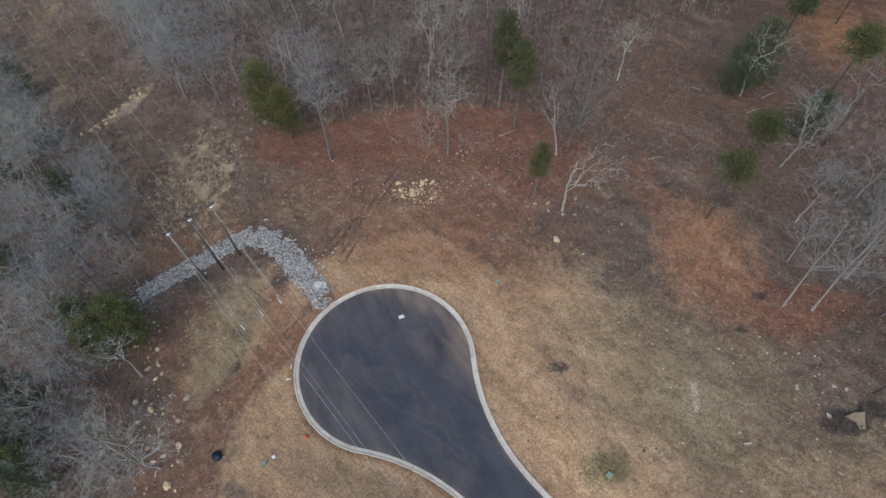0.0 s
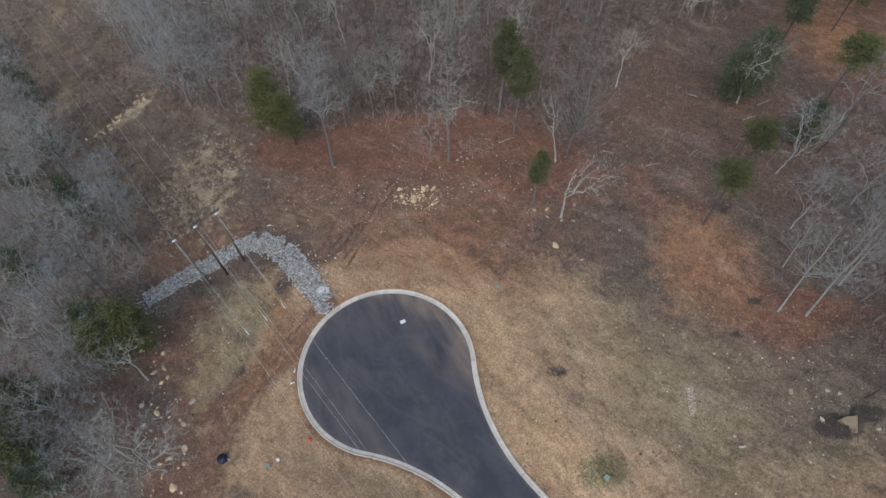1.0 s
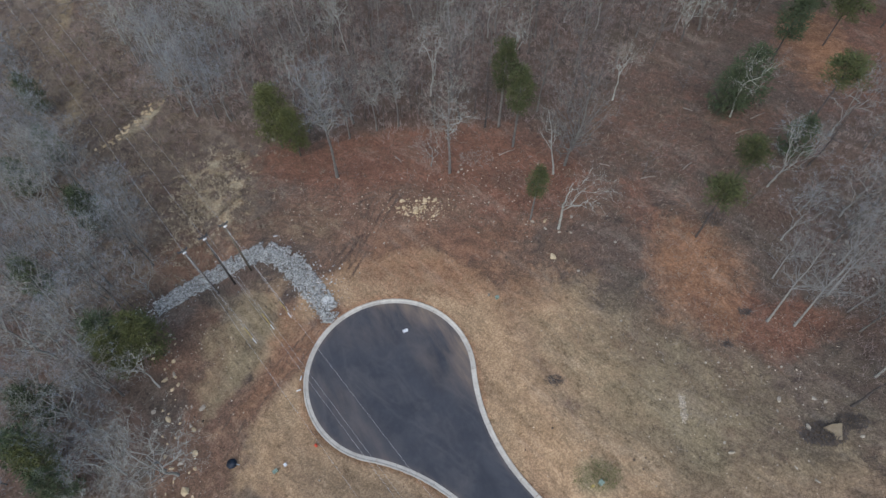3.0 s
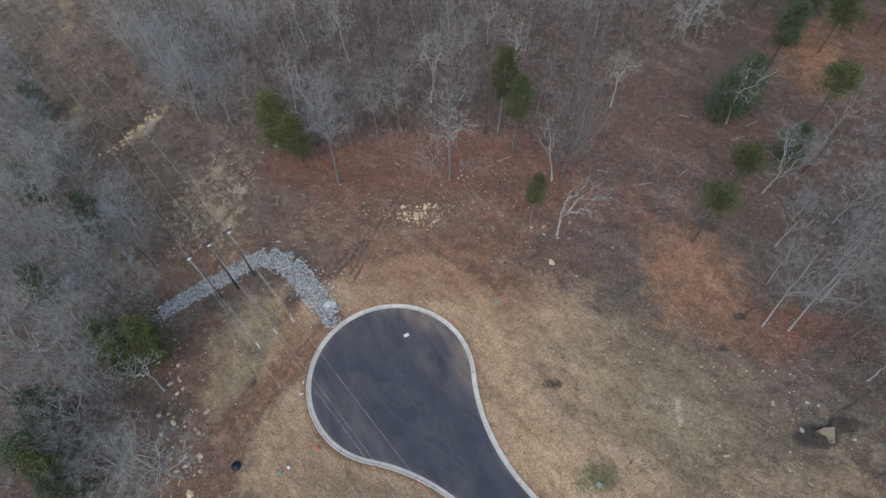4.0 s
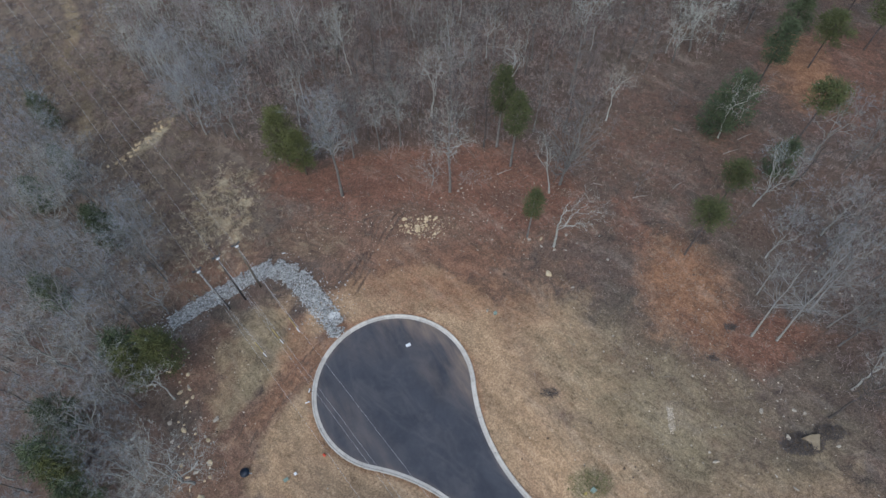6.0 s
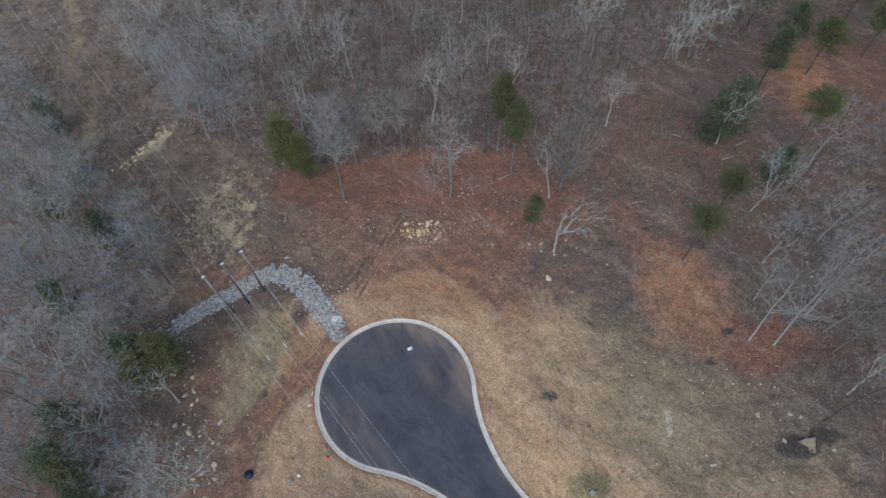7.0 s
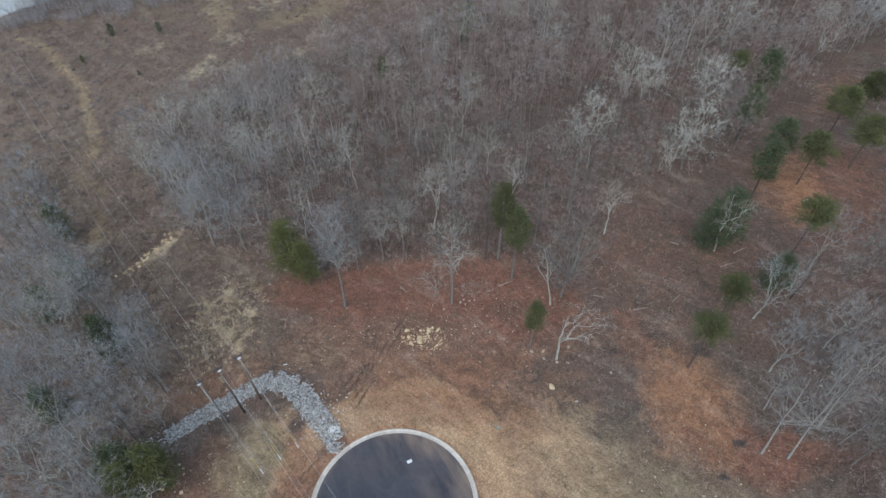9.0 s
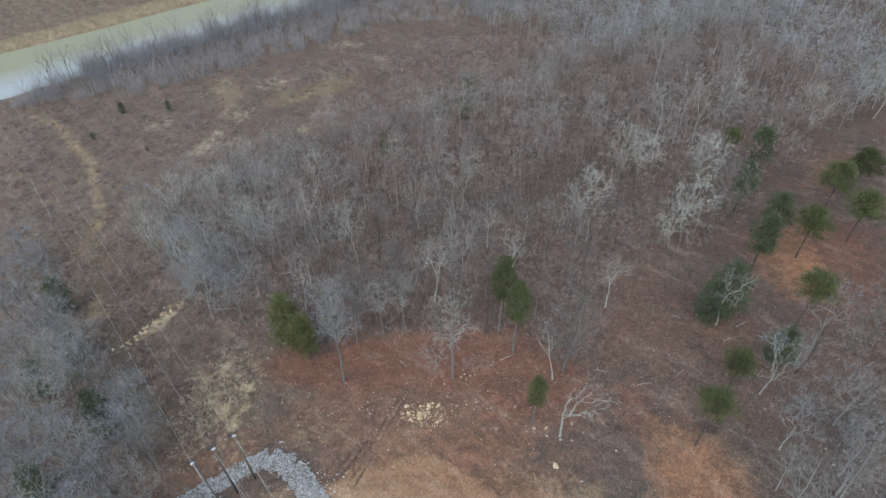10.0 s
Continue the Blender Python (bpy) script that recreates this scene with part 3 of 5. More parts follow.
def build_kerb():
    root = tagged(new("kerb"), "pale concrete rolled kerb round the cul-de-sac", "kerb", kind="structure")
    # widths from the asphalt outwards, with the height over the road plane
    prof = [(0.0, -0.3), (0.0, 0.012), (0.42, 0.03), (0.52, 0.09), (0.60, 0.145), (KERB - 0.02, 0.15), (KERB, 0.12), (KERB, -0.3)]
    inner = resample(outline(KERB), 3.05 / 5)
    outer_n = []
    for i, p in enumerate(inner):
        t = (inner[min(i + 1, len(inner) - 1)] - inner[max(i - 1, 0)]).normalized()
        nrm = Vector((t.y, -t.x, 0))
        if road_distance(p.x + nrm.x * 0.3, p.y + nrm.y * 0.3) < road_distance(p.x, p.y):
            nrm = -nrm
        outer_n.append((p, nrm, t))
    for s in range(0, len(inner) - 5, 5):
        b = Build()
        seg = outer_n[s:s + 6]
        for j, (p, nrm, t) in enumerate(seg):
            q = p + t * (0.022 if j == 0 else -0.022 if j == 5 else 0)
            for w, h in prof:
                o = q + nrm * w
                b.v.append((o.x, o.y, road_z(o.x, o.y) + h))
        n = len(prof)
        for j in range(5):
            for k in range(n - 1):
                b.f.append((j * n + k, j * n + k + 1, (j + 1) * n + k + 1, (j + 1) * n + k))
        b.f.append(tuple(range(n)))
        b.f.append(tuple(reversed(range(5 * n, 6 * n))))
        me = b.mesh("kerb_section", M_KERB)
        bm = bmesh.new()
        bm.from_mesh(me)
        bmesh.ops.recalc_face_normals(bm, faces=bm.faces)
        bm.to_mesh(me)
        bm.free()
        part("kerb_section", me, root)


build_road()
build_kerb()
river = Build()
o = Vector((-193, 268, 0)); al, nr = Vector((0.8, 0.6, 0)), Vector((-0.6, 0.8, 0))
for a, q in ((-600, -5), (900, -5), (900, 47), (-600, 47)):
    p = o + al * a + nr * q
    river.v.append((p.x, p.y, -47.6))
river.f.append((0, 1, 2, 3))
tagged(new("water", river.mesh("water", M_WATER)), "calm river reflecting a pale sky", "water", kind="structure")


# ---- trees ----
def along(pts, f):
    x = f * (len(pts) - 1)
    i = min(int(x), len(pts) - 2)
    return pts[i].lerp(pts[i + 1], x - i)


def bare_tree(seed, h, crown, clear, clumps, tips, twigs=8, fork=False, lean=(0.0, 0.0), rise=0.8, thick=0.02, sides=6, twig_w=0.018, twig_len=1.0, bend=0.16, puff=0.3, hollow=0.5, drift=(0.0, 0.0), coarse=False, least=0.0):
    """Trunk, limbs and twigs of a leafless tree at the origin. Limbs part again and again towards clumps of tips that fill the crown.
    crown: its reach; clear: bare share of the trunk; fork: the trunk itself divides, else limbs leave a leader that climbs by rise; coarse: few faces, for distant woods."""
    rng = random.Random(seed)
    trunk, limbs, fine = Build(), Build(), Build()
    n = 5 if coarse else 8
    up = (clear + 0.1) if fork else 0.95
    spine, wob = [], Vector((0, 0, 0))
    for i in range(n):
        f = i / (n - 1)
        wob += Vector((rng.uniform(-1, 1), rng.uniform(-1, 1), 0)) * h * 0.016
        spine.append(Vector((lean[0] * f * h * up, lean[1] * f * h * up, f * h * up)) + wob * min(1, f * 2))
    r0 = h * thick * 0.5
    thin = 0.45 if fork else 0.88
    trunk.tube([Vector((0, 0, -0.35))] + spine[1:], [r0 * (1.25 if i == 0 else 1) * (1 - thin * i / (n - 1)) for i in range(n)], sides)
    mid_z, half_z = h * (1 + clear) * 0.5, h * (1 - clear) * 0.5
    least = least or (0.02 if coarse else 0.014)

    def jitter(k):
        return Vector((rng.uniform(-1, 1), rng.uniform(-1, 1), rng.uniform(-0.7, 0.9))) * k

    def spray(p, d, count):
        for _ in range(count):
            td = (d * 0.7 + jitter(1.0) + Vector((0, 0, 0.3))).normalized()
            ln = twig_len * rng.uniform(0.5, 1.35)
            a = td.cross(jitter(1.0) + Vector((0.01, 0, 0))).normalized() * twig_w * rng.uniform(0.6, 1.2)
            i0 = len(fine.v)
            q = p + jitter(0.12)
            fine.v += [tuple(q + a), tuple(q - a), tuple(q + td * ln)]
            fine.f.append((i0, i0 + 1, i0 + 2))

    def grow(p, d, pts, r):
        k = len(pts)
        c = sum(pts, Vector((0, 0, 0))) / k
        if k == 1:
            ln = (c - p).length
            m = p.lerp(c, 0.5) + d * ln * 0.1 + jitter(ln * bend)
            if coarse:
                i0 = len(limbs.v)
                o = (c - p).cross(jitter(1.0)).normalized() * r
                limbs.v += [tuple(p + o), tuple(p - o), tuple(c)]
                limbs.f.append((i0, i0 + 1, i0 + 2))
            else:
                limbs.tube([p, m, c], [r, r * 0.75, 0], 3)
            d2 = (c - p).normalized()
            spray(c, d2, twigs - twigs // 3)
            spray(m, d2, twigs // 3)
            return
        ln = (c - p).length
        e = p.lerp(c, 0.42 if k > 5 else 0.5) + jitter(ln * bend * 0.5)
        m = p.lerp(e, 0.5) + d * ln * 0.13 + jitter(ln * bend * 0.7)
        if coarse:
            limbs.tube([p, e], [r, r * 0.75], 3)
        elif k > 3:
            limbs.tube([p, m, e], [r, r * 0.9, r * 0.78], 4 if k > 14 else 3)
        else:
            limbs.tube([p, e], [r, r * 0.78], 3)
        d2 = (e - (p if coarse else m)).normalized()
        # part the tips along their widest spread
        far = max(pts, key=lambda q: (q - c).length_squared)
        axis = (far - c).normalized()
        pts = sorted(pts, key=lambda q: (q - c).dot(axis))
        cut = max(1, min(k - 1, round(k * rng.uniform(0.35, 0.65))))
        for half in (pts[:cut], pts[cut:]):
            grow(e, d2, half, max(least, r * (len(half) / k) ** 0.52 * 0.95))

    groups = []
    for i in range(clumps):
        az = 2.4 * i + rng.uniform(-0.5, 0.5)
        dz = -0.85 + 1.8 * (i + rng.random()) / clumps if not fork else rng.uniform(-0.55, 1.0)
        dz = max(-0.95, min(0.95, dz))
        rad = math.sqrt(1 - dz * dz) * (hollow + (1 - hollow) * rng.random()) * rng.uniform(0.8, 1.15)
        c = Vector((math.cos(az) * rad * crown, math.sin(az) * rad * crown, mid_z + dz * half_z * 0.85))
        c += Vector((lean[0] * c.z + drift[0] * crown, lean[1] * c.z + drift[1] * crown, 0))
        groups.append([c + Vector((rng.gauss(0, 1), rng.gauss(0, 1), rng.gauss(0, 0.8))) * crown * puff for _ in range(tips)])
    if fork:
        # four or five main limbs, each with the clumps on its side
        stems = rng.choice((4, 5))
        turn0 = rng.uniform(0, 6.28)
        sides_of = [[] for _ in range(stems)]
        for g in groups:
            c = sum(g, Vector((0, 0, 0))) / len(g) - spine[-1]
            sides_of[int(((math.atan2(c.y, c.x) - turn0) % 6.2832) / 6.2832 * stems) % stems] += g
        for i, g in enumerate(sides_of):
            if g:
                p = along(spine, max(0.55, 1 - 0.09 * i))
                grow(p, Vector((0, 0, 1)), g, r0 * (0.5 - 0.04 * i))
    else:
        for g in groups:
            c = sum(g, Vector((0, 0, 0))) / len(g)
            out = math.hypot(c.x - lean[0] * c.z, c.y - lean[1] * c.z)
            f = max(clear * 0.8, min(0.96, (c.z - rise * out) / (h * up)))
            p = along(spine, f)
            grow(p, (c - p).normalized(), g, max(0.03, r0 * (1 - 0.85 * f) * 0.6))
    return trunk, limbs, fine


def evergreen(seed, h, width, clear, puffs, needles, size, top=2.0, spread=0.24, squat=0.7):
    """Trunk, branches and needles: puffs of thin needles at the ends of branches, in a rounded crown with gaps."""
    rng = random.Random(seed)
    trunk, limbs, fine = Build(), Build(), Build()
    trunk.tube([Vector((0, 0, -0.3)), Vector((0.1, 0, h * 0.5)), Vector((0, 0.1, h * 0.95))], [0.012 * h, 0.009 * h, 0.02], 6)
    for i in range(puffs):
        g = (i + rng.random()) / puffs
        az = 2.4 * i + rng.uniform(-0.6, 0.6)
        prof = max(0.12, 1 - g ** top) ** 0.6 * min(1, 0.5 + 2.0 * g)
        rad = width * prof * rng.uniform(0.25, 1.0)
        c = Vector((math.cos(az) * rad, math.sin(az) * rad, h * (clear + (0.97 - clear) * g)))
        root = Vector((0, 0, max(h * clear * 0.9, c.z - rad * 0.45)))
        limbs.tube([root, root.lerp(c, 0.55) + Vector((0, 0, 0.1)), c], [0.05, 0.03, 0], 3)
        s = width * spread * rng.uniform(0.7, 1.25)
        for _ in range(needles):
            o = Vector((rng.gauss(0, 1), rng.gauss(0, 1), rng.gauss(0, squat))) * s * 0.62
            d = (o.normalized() + Vector((math.cos(az) * 0.4, math.sin(az) * 0.4, rng.uniform(-0.2, 0.8)))).normalized()
            a = d.cross(Vector((rng.uniform(-1, 1), rng.uniform(-1, 1), rng.uniform(-1, 1)))).normalized() * size * 0.2
            ln, b = size * rng.uniform(0.6, 1.3), len(fine.v)
            q = c + o
            fine.v += [tuple(q + a), tuple(q - a), tuple(q + d * ln)]
            fine.f.append((b, b + 1, b + 2))
    return trunk, limbs, fine


class Kind:
    """One tree shape, kept as three meshes that all trees of the kind share."""

    def __init__(self, name, made, bark, leaf, label, category="tree", limb=None):
        self.name, self.label, self.category = name, label, category
        self.parts = [("trunk", made[0].mesh("trunk", bark, True)), ("branchwork", made[1].mesh("branchwork", limb or bark)), ("crown", made[2].mesh("crown", leaf))]

    def place(self, x, y, scale=1.0, turn=0.0, tilt=0.0, label="", group="woodland trees", sz=1.0):
        root = new(self.name)
        root.matrix_basis = pose(x, y, height(x, y) - 0.05, tilt, 0, turn) @ Matrix.Diagonal((scale, scale, scale * sz, 1))
        for name, me in self.parts:
            part(name, me, root)
        return tagged(root, label or self.label, self.category, group)


def bare(label, bark, twigs, *args, limb=None, **kw):
    return Kind("bare_tree", bare_tree(*args, **kw), bark, twigs, label, limb=limb)


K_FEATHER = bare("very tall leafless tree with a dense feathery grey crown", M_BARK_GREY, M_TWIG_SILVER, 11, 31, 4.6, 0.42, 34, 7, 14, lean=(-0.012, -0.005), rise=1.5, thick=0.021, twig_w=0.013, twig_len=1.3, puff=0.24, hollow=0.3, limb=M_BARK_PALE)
K_WHITE = bare("slender leafless tree with pale limbs at the clearing's edge", M_BARK_GREY, M_TWIG_PALE, 12, 28, 4.6, 0.3, 24, 6, 6, lean=(0.006, 0.0), rise=0.8, thick=0.019, twig_w=0.013, twig_len=1.1, puff=0.26, limb=M_BARK_PALE)
K_SPREAD = bare("broad pale leafless tree with wide spreading limbs", M_BARK_PALE, M_TWIG_PALE, 13, 19, 7.2, 0.2, 28, 7, 8, True, thick=0.024, twig_w=0.012, twig_len=1.1, puff=0.2, hollow=0.6)
K_FAN = bare("leafless tree whose white limbs fan out at the top", M_BARK_WHITE, M_TWIG_PALE, 20, 21, 5.6, 0.42, 20, 6, 5, True, thick=0.024, twig_w=0.012, twig_len=1.2, puff=0.2, hollow=0.6, bend=0.22)
K_BENT = bare("pale-trunked leafless tree with twisted limbs to one side", M_BARK_WHITE, M_TWIG_PALE, 14, 16, 5.0, 0.4, 14, 6, 4, True, lean=(0.02, -0.02), thick=0.03, twig_w=0.012, twig_len=1.0, bend=0.3, puff=0.24, drift=(0.55, -0.1))
K_UPRIGHT = bare("tall leafless tree with steep upright branches", M_BARK_GREY, M_TWIG_GREY, 15, 26, 6.0, 0.22, 30, 7, 8, lean=(-0.02, 0.01), rise=1.6, thick=0.02, twig_w=0.013, twig_len=1.4, puff=0.22)
K_GREY = bare("leafless grey woodland tree", M_BARK_GREY, M_TWIG_GREY, 16, 22, 5.2, 0.36, 18, 7, 9, lean=(0.02, -0.02), rise=1.1, thick=0.019, twig_w=0.014, twig_len=1.1)
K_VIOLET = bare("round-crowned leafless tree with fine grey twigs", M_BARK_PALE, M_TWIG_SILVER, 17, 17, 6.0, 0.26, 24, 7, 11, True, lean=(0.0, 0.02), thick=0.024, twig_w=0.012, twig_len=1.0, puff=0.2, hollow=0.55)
K_LEAN = bare("leaning leafless tree with a long bare pale trunk", M_BARK_PALE, M_TWIG_GREY, 18, 22, 5.0, 0.45, 20, 7, 9, lean=(-0.035, 0.08), rise=0.9, thick=0.018, twig_w=0.012, twig_len=1.1, bend=0.14, limb=M_TWIG_GREY)
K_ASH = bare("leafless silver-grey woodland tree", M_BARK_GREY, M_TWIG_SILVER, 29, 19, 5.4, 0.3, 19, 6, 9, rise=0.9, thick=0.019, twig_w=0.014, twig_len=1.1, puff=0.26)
K_DARK = bare("dark-trunked leafless woodland tree", M_BARK_DARK, M_TWIG_BROWN, 19, 21, 4.8, 0.4, 18, 6, 9, lean=(0.02, 0.02), rise=1.0, thick=0.018, twig_w=0.014, twig_len=1.1)
K_CROWN = bare("leafless tree with a broad crown of white limbs", M_BARK_GREY, M_TWIG_PALE, 28, 18, 5.6, 0.3, 20, 6, 11, True, thick=0.03, twig_w=0.024, twig_len=1.0, puff=0.2, hollow=0.6, least=0.028, limb=M_BARK_WHITE)
K_TWIST = bare("thin pale leafless tree with a crooked trunk", M_BARK_WHITE, M_TWIG_PALE, 27, 17, 2.6, 0.4, 9, 4, 3, lean=(-0.2, 0.08), rise=1.2, thick=0.02, twig_w=0.013, twig_len=0.9, bend=0.3)
MIDS = [
    bare("leafless grey-brown woodland tree", M_BARK_GREY, M_TWIG_WOODS, 21, 21, 4.8, 0.36, 15, 6, 8, lean=(0.02, 0.0), rise=1.2, thick=0.017, sides=5, twig_w=0.016, twig_len=1.2),
    bare("leafless brown woodland tree", M_BARK_DARK, M_TWIG_BROWN, 22, 19, 4.4, 0.36, 15, 6, 8, lean=(-0.03, 0.02), rise=1.2, thick=0.017, sides=5, twig_w=0.016, twig_len=1.2),
    bare("leafless woodland tree with a greyish trunk", M_BARK_GREY, M_TWIG_BROWN, 23, 22, 5.0, 0.3, 15, 6, 8, lean=(0.0, 0.03), rise=1.0, thick=0.017, sides=5, twig_w=0.016, twig_len=1.2),
    bare("slim leafless brown woodland tree", M_BARK_DARK, M_TWIG_BROWN, 24, 17, 3.6, 0.25, 13, 6, 8, lean=(0.04, 0.0), rise=1.3, thick=0.016, sides=5, twig_w=0.016, twig_len=1.2),
    bare("leafless woodland tree with pale branches", M_BARK_PALE, M_TWIG_GREY, 25, 19, 5.4, 0.35, 15, 6, 7, True, lean=(0.0, -0.03), thick=0.02, sides=5, twig_w=0.015, twig_len=1.1, puff=0.24),
    bare("leafless russet-brown woodland tree", M_BARK_DARK, M_TWIG_BROWN, 26, 18, 4.8, 0.3, 15, 6, 8, True, thick=0.018, sides=5, twig_w=0.016, twig_len=1.2, puff=0.26),
]
K_SAPLING = Kind("sapling", bare_tree(31, 8, 1.9, 0.15, 9, 4, 6, lean=(0.03, 0.0), rise=1.1, thick=0.016, sides=4, twig_w=0.011, twig_len=0.8), M_BARK_GREY, M_TWIG_BROWN, "thin leafless brown sapling", "sapling")
K_CEDAR = Kind("cedar_tree", evergreen(41, 12, 3.3, 0.1, 46, 90, 0.42, 1.8), M_BARK_DARK, M_CEDAR, "dense dark green cedar", "tree")
K_OLIVE = Kind("cedar_tree", evergreen(42, 18, 4.0, 0.24, 64, 95, 0.48, 2.0), M_BARK_DARK, M_CEDAR_OLIVE, "dense olive green cedar at the wood's edge", "tree")
K_PINE = Kind("pine_tree", evergreen(43, 17, 3.4, 0.7, 34, 105, 0.42, 2.6, 0.26, 0.5), M_BARK_DARK, M_PINE, "tall pine with a bare trunk and a small green top", "tree")
K_PINEBROAD = Kind("pine_tree", evergreen(46, 16, 4.5, 0.58, 48, 100, 0.5, 2.6, 0.24, 0.5), M_BARK_DARK, M_PINE, "broad-topped pine above red leaf litter", "tree")
K_CEDARTALL = Kind("cedar_tree", evergreen(45, 16, 3.5, 0.42, 50, 90, 0.46, 2.0), M_BARK_DARK, M_CEDAR, "dark green cedar standing above bare trees", "tree")
K_PINELONG = Kind("pine_tree", evergreen(44, 22, 2.9, 0.5, 44, 80, 0.46, 1.6, 0.26), M_BARK_GREY, M_PINE, "tall slim evergreen with a long green crown", "tree")

# the marked trees, one by one: kind, x, y, scale, turn
EDGE = "trees at the clearing's edge"
for k, x, y, sc, tn in (
        (K_BENT, 19.8, 59.7, 1.0, 0), (K_TWIST, 20.4, 73.1, 1.0, 0), (K_UPRIGHT, 22.6, 75.1, 0.95, 0), (K_FEATHER, -20.9, 75.3, 1.0, 0), (K_WHITE, 0.9, 74.6, 1.0, 0),
        (K_SPREAD, -2.6, 76.5, 0.55, 120), (K_GREY, -19.5, 86.5, 0.85, 200), (K_WHITE, -14.0, 88.0, 0.7, 20), (K_WHITE, -9.5, 88.5, 0.72, 80), (K_DARK, 8.0, 86.0, 0.95, 0),
        (K_LEAN, 49.8, 40.6, 1.0, 0), (K_LEAN, 53.4, 39.6, 0.98, -8), (K_LEAN, 59.7, 44.5, 0.85, 10), (K_LEAN, 52.7, 48.3, 0.6, 20), (K_GREY, 61.5, 47.5, 0.8, 20), (K_GREY, 64.5, 55.0, 0.8, 140), (K_ASH, 66.5, 42.0, 0.85, 260), (K_ASH, 60.0, 60.5, 0.7, 60), (K_DARK, 56.4, 26.3, 1.0, 30), (K_FAN, 61.0, 30.5, 0.7, 30),
        (K_VIOLET, 56.5, 66.5, 0.95, 0), (K_VIOLET, 56.0, 55.5, 0.8, 60), (K_VIOLET, 67.0, 60.0, 0.9, 60), (K_VIOLET, 71.0, 78.0, 1.0, 90), (K_SPREAD, -43.5, 11.5, 0.9, 250), (K_VIOLET, -46.5, 19.0, 0.85, 100), (K_SPREAD, -38.7, 18.8, 1.0, 30),
        (K_SPREAD, -40.8, 19.6, 0.8, 170), (K_FAN, -45.1, 32.5, 0.62, 60), (K_FAN, 54.5, 84.0, 0.75, 80), (K_SPREAD, -83.0, 79.0, 0.95, 100), (K_VIOLET, -51.5, 50.0, 0.85, 0),
        (K_GREY, -53.5, 57.0, 0.7, 60), (K_VIOLET, -57.5, 63.0, 0.85, 180), (K_GREY, -70.0, 76.0, 0.8, 10), (K_VIOLET, 63.5, 50.5, 0.95, 220), (K_GREY, 62.0, 38.0, 0.8, 100),
        (K_VIOLET, -65.0, 58.0, 1.0, 20), (K_VIOLET, -70.0, 50.0, 1.0, 140), (K_VIOLET, -60.0, 50.0, 0.9, 250), (K_SPREAD, -55.0, 27.0, 0.9, 80), (K_FAN, 34.0, 92.0, 0.7, 30),
        (K_FAN, 13.5, 100.5, 0.87, 278), (K_CROWN, 6.7, 145.0, 0.84, 309), (K_CROWN, 50.7, 135.6, 0.94, 297), (K_CROWN, 51.5, 110.1, 0.82, 6), (K_CROWN, 63.8, 130.0, 1.07, 240),
        (K_CROWN, 45.1, 167.7, 0.88, 119), (K_CROWN, 31.4, 169.7, 0.86, 240), (K_CROWN, 20.7, 193.5, 0.96, 281), (K_CROWN, 82.2, 164.3, 0.94, 327), (K_CROWN, 99.6, 153.5, 1.06, 118),
        (K_CROWN, 118.9, 163.2, 0.99, 267), (K_CROWN, -89.6, 143.5, 0.80, 32), (K_CROWN, -88.0, 161.9, 1.09, 21), (K_CROWN, -77.8, 166.2, 0.81, 137), (K_CROWN, -71.7, 165.5, 1.02, 198),
        (K_VIOLET, -58.9, 154.7, 1.08, 202), (K_VIOLET, -51.0, 159.2, 0.97, 68), (K_VIOLET, -40.7, 136.3, 0.83, 69), (K_CROWN, -47.9, 132.4, 0.88, 344), (K_CROWN, -54.0, 131.3, 0.99, 154),
        (K_CROWN, -39.9, 158.2, 1.05, 293), (K_CROWN, -16.0, 164.4, 0.91, 299), (K_CROWN, -27.6, 122.9, 0.92, 118), (K_CROWN, 32.7, 117.3, 1.07, 349), (K_CROWN, 46.5, 138.5, 1.07, 14),
        (K_CROWN, 56.0, 113.5, 1.06, 310)):
    k.place(x, y, sc, tn, 0, "", EDGE)
EVER = "scattered evergreens"
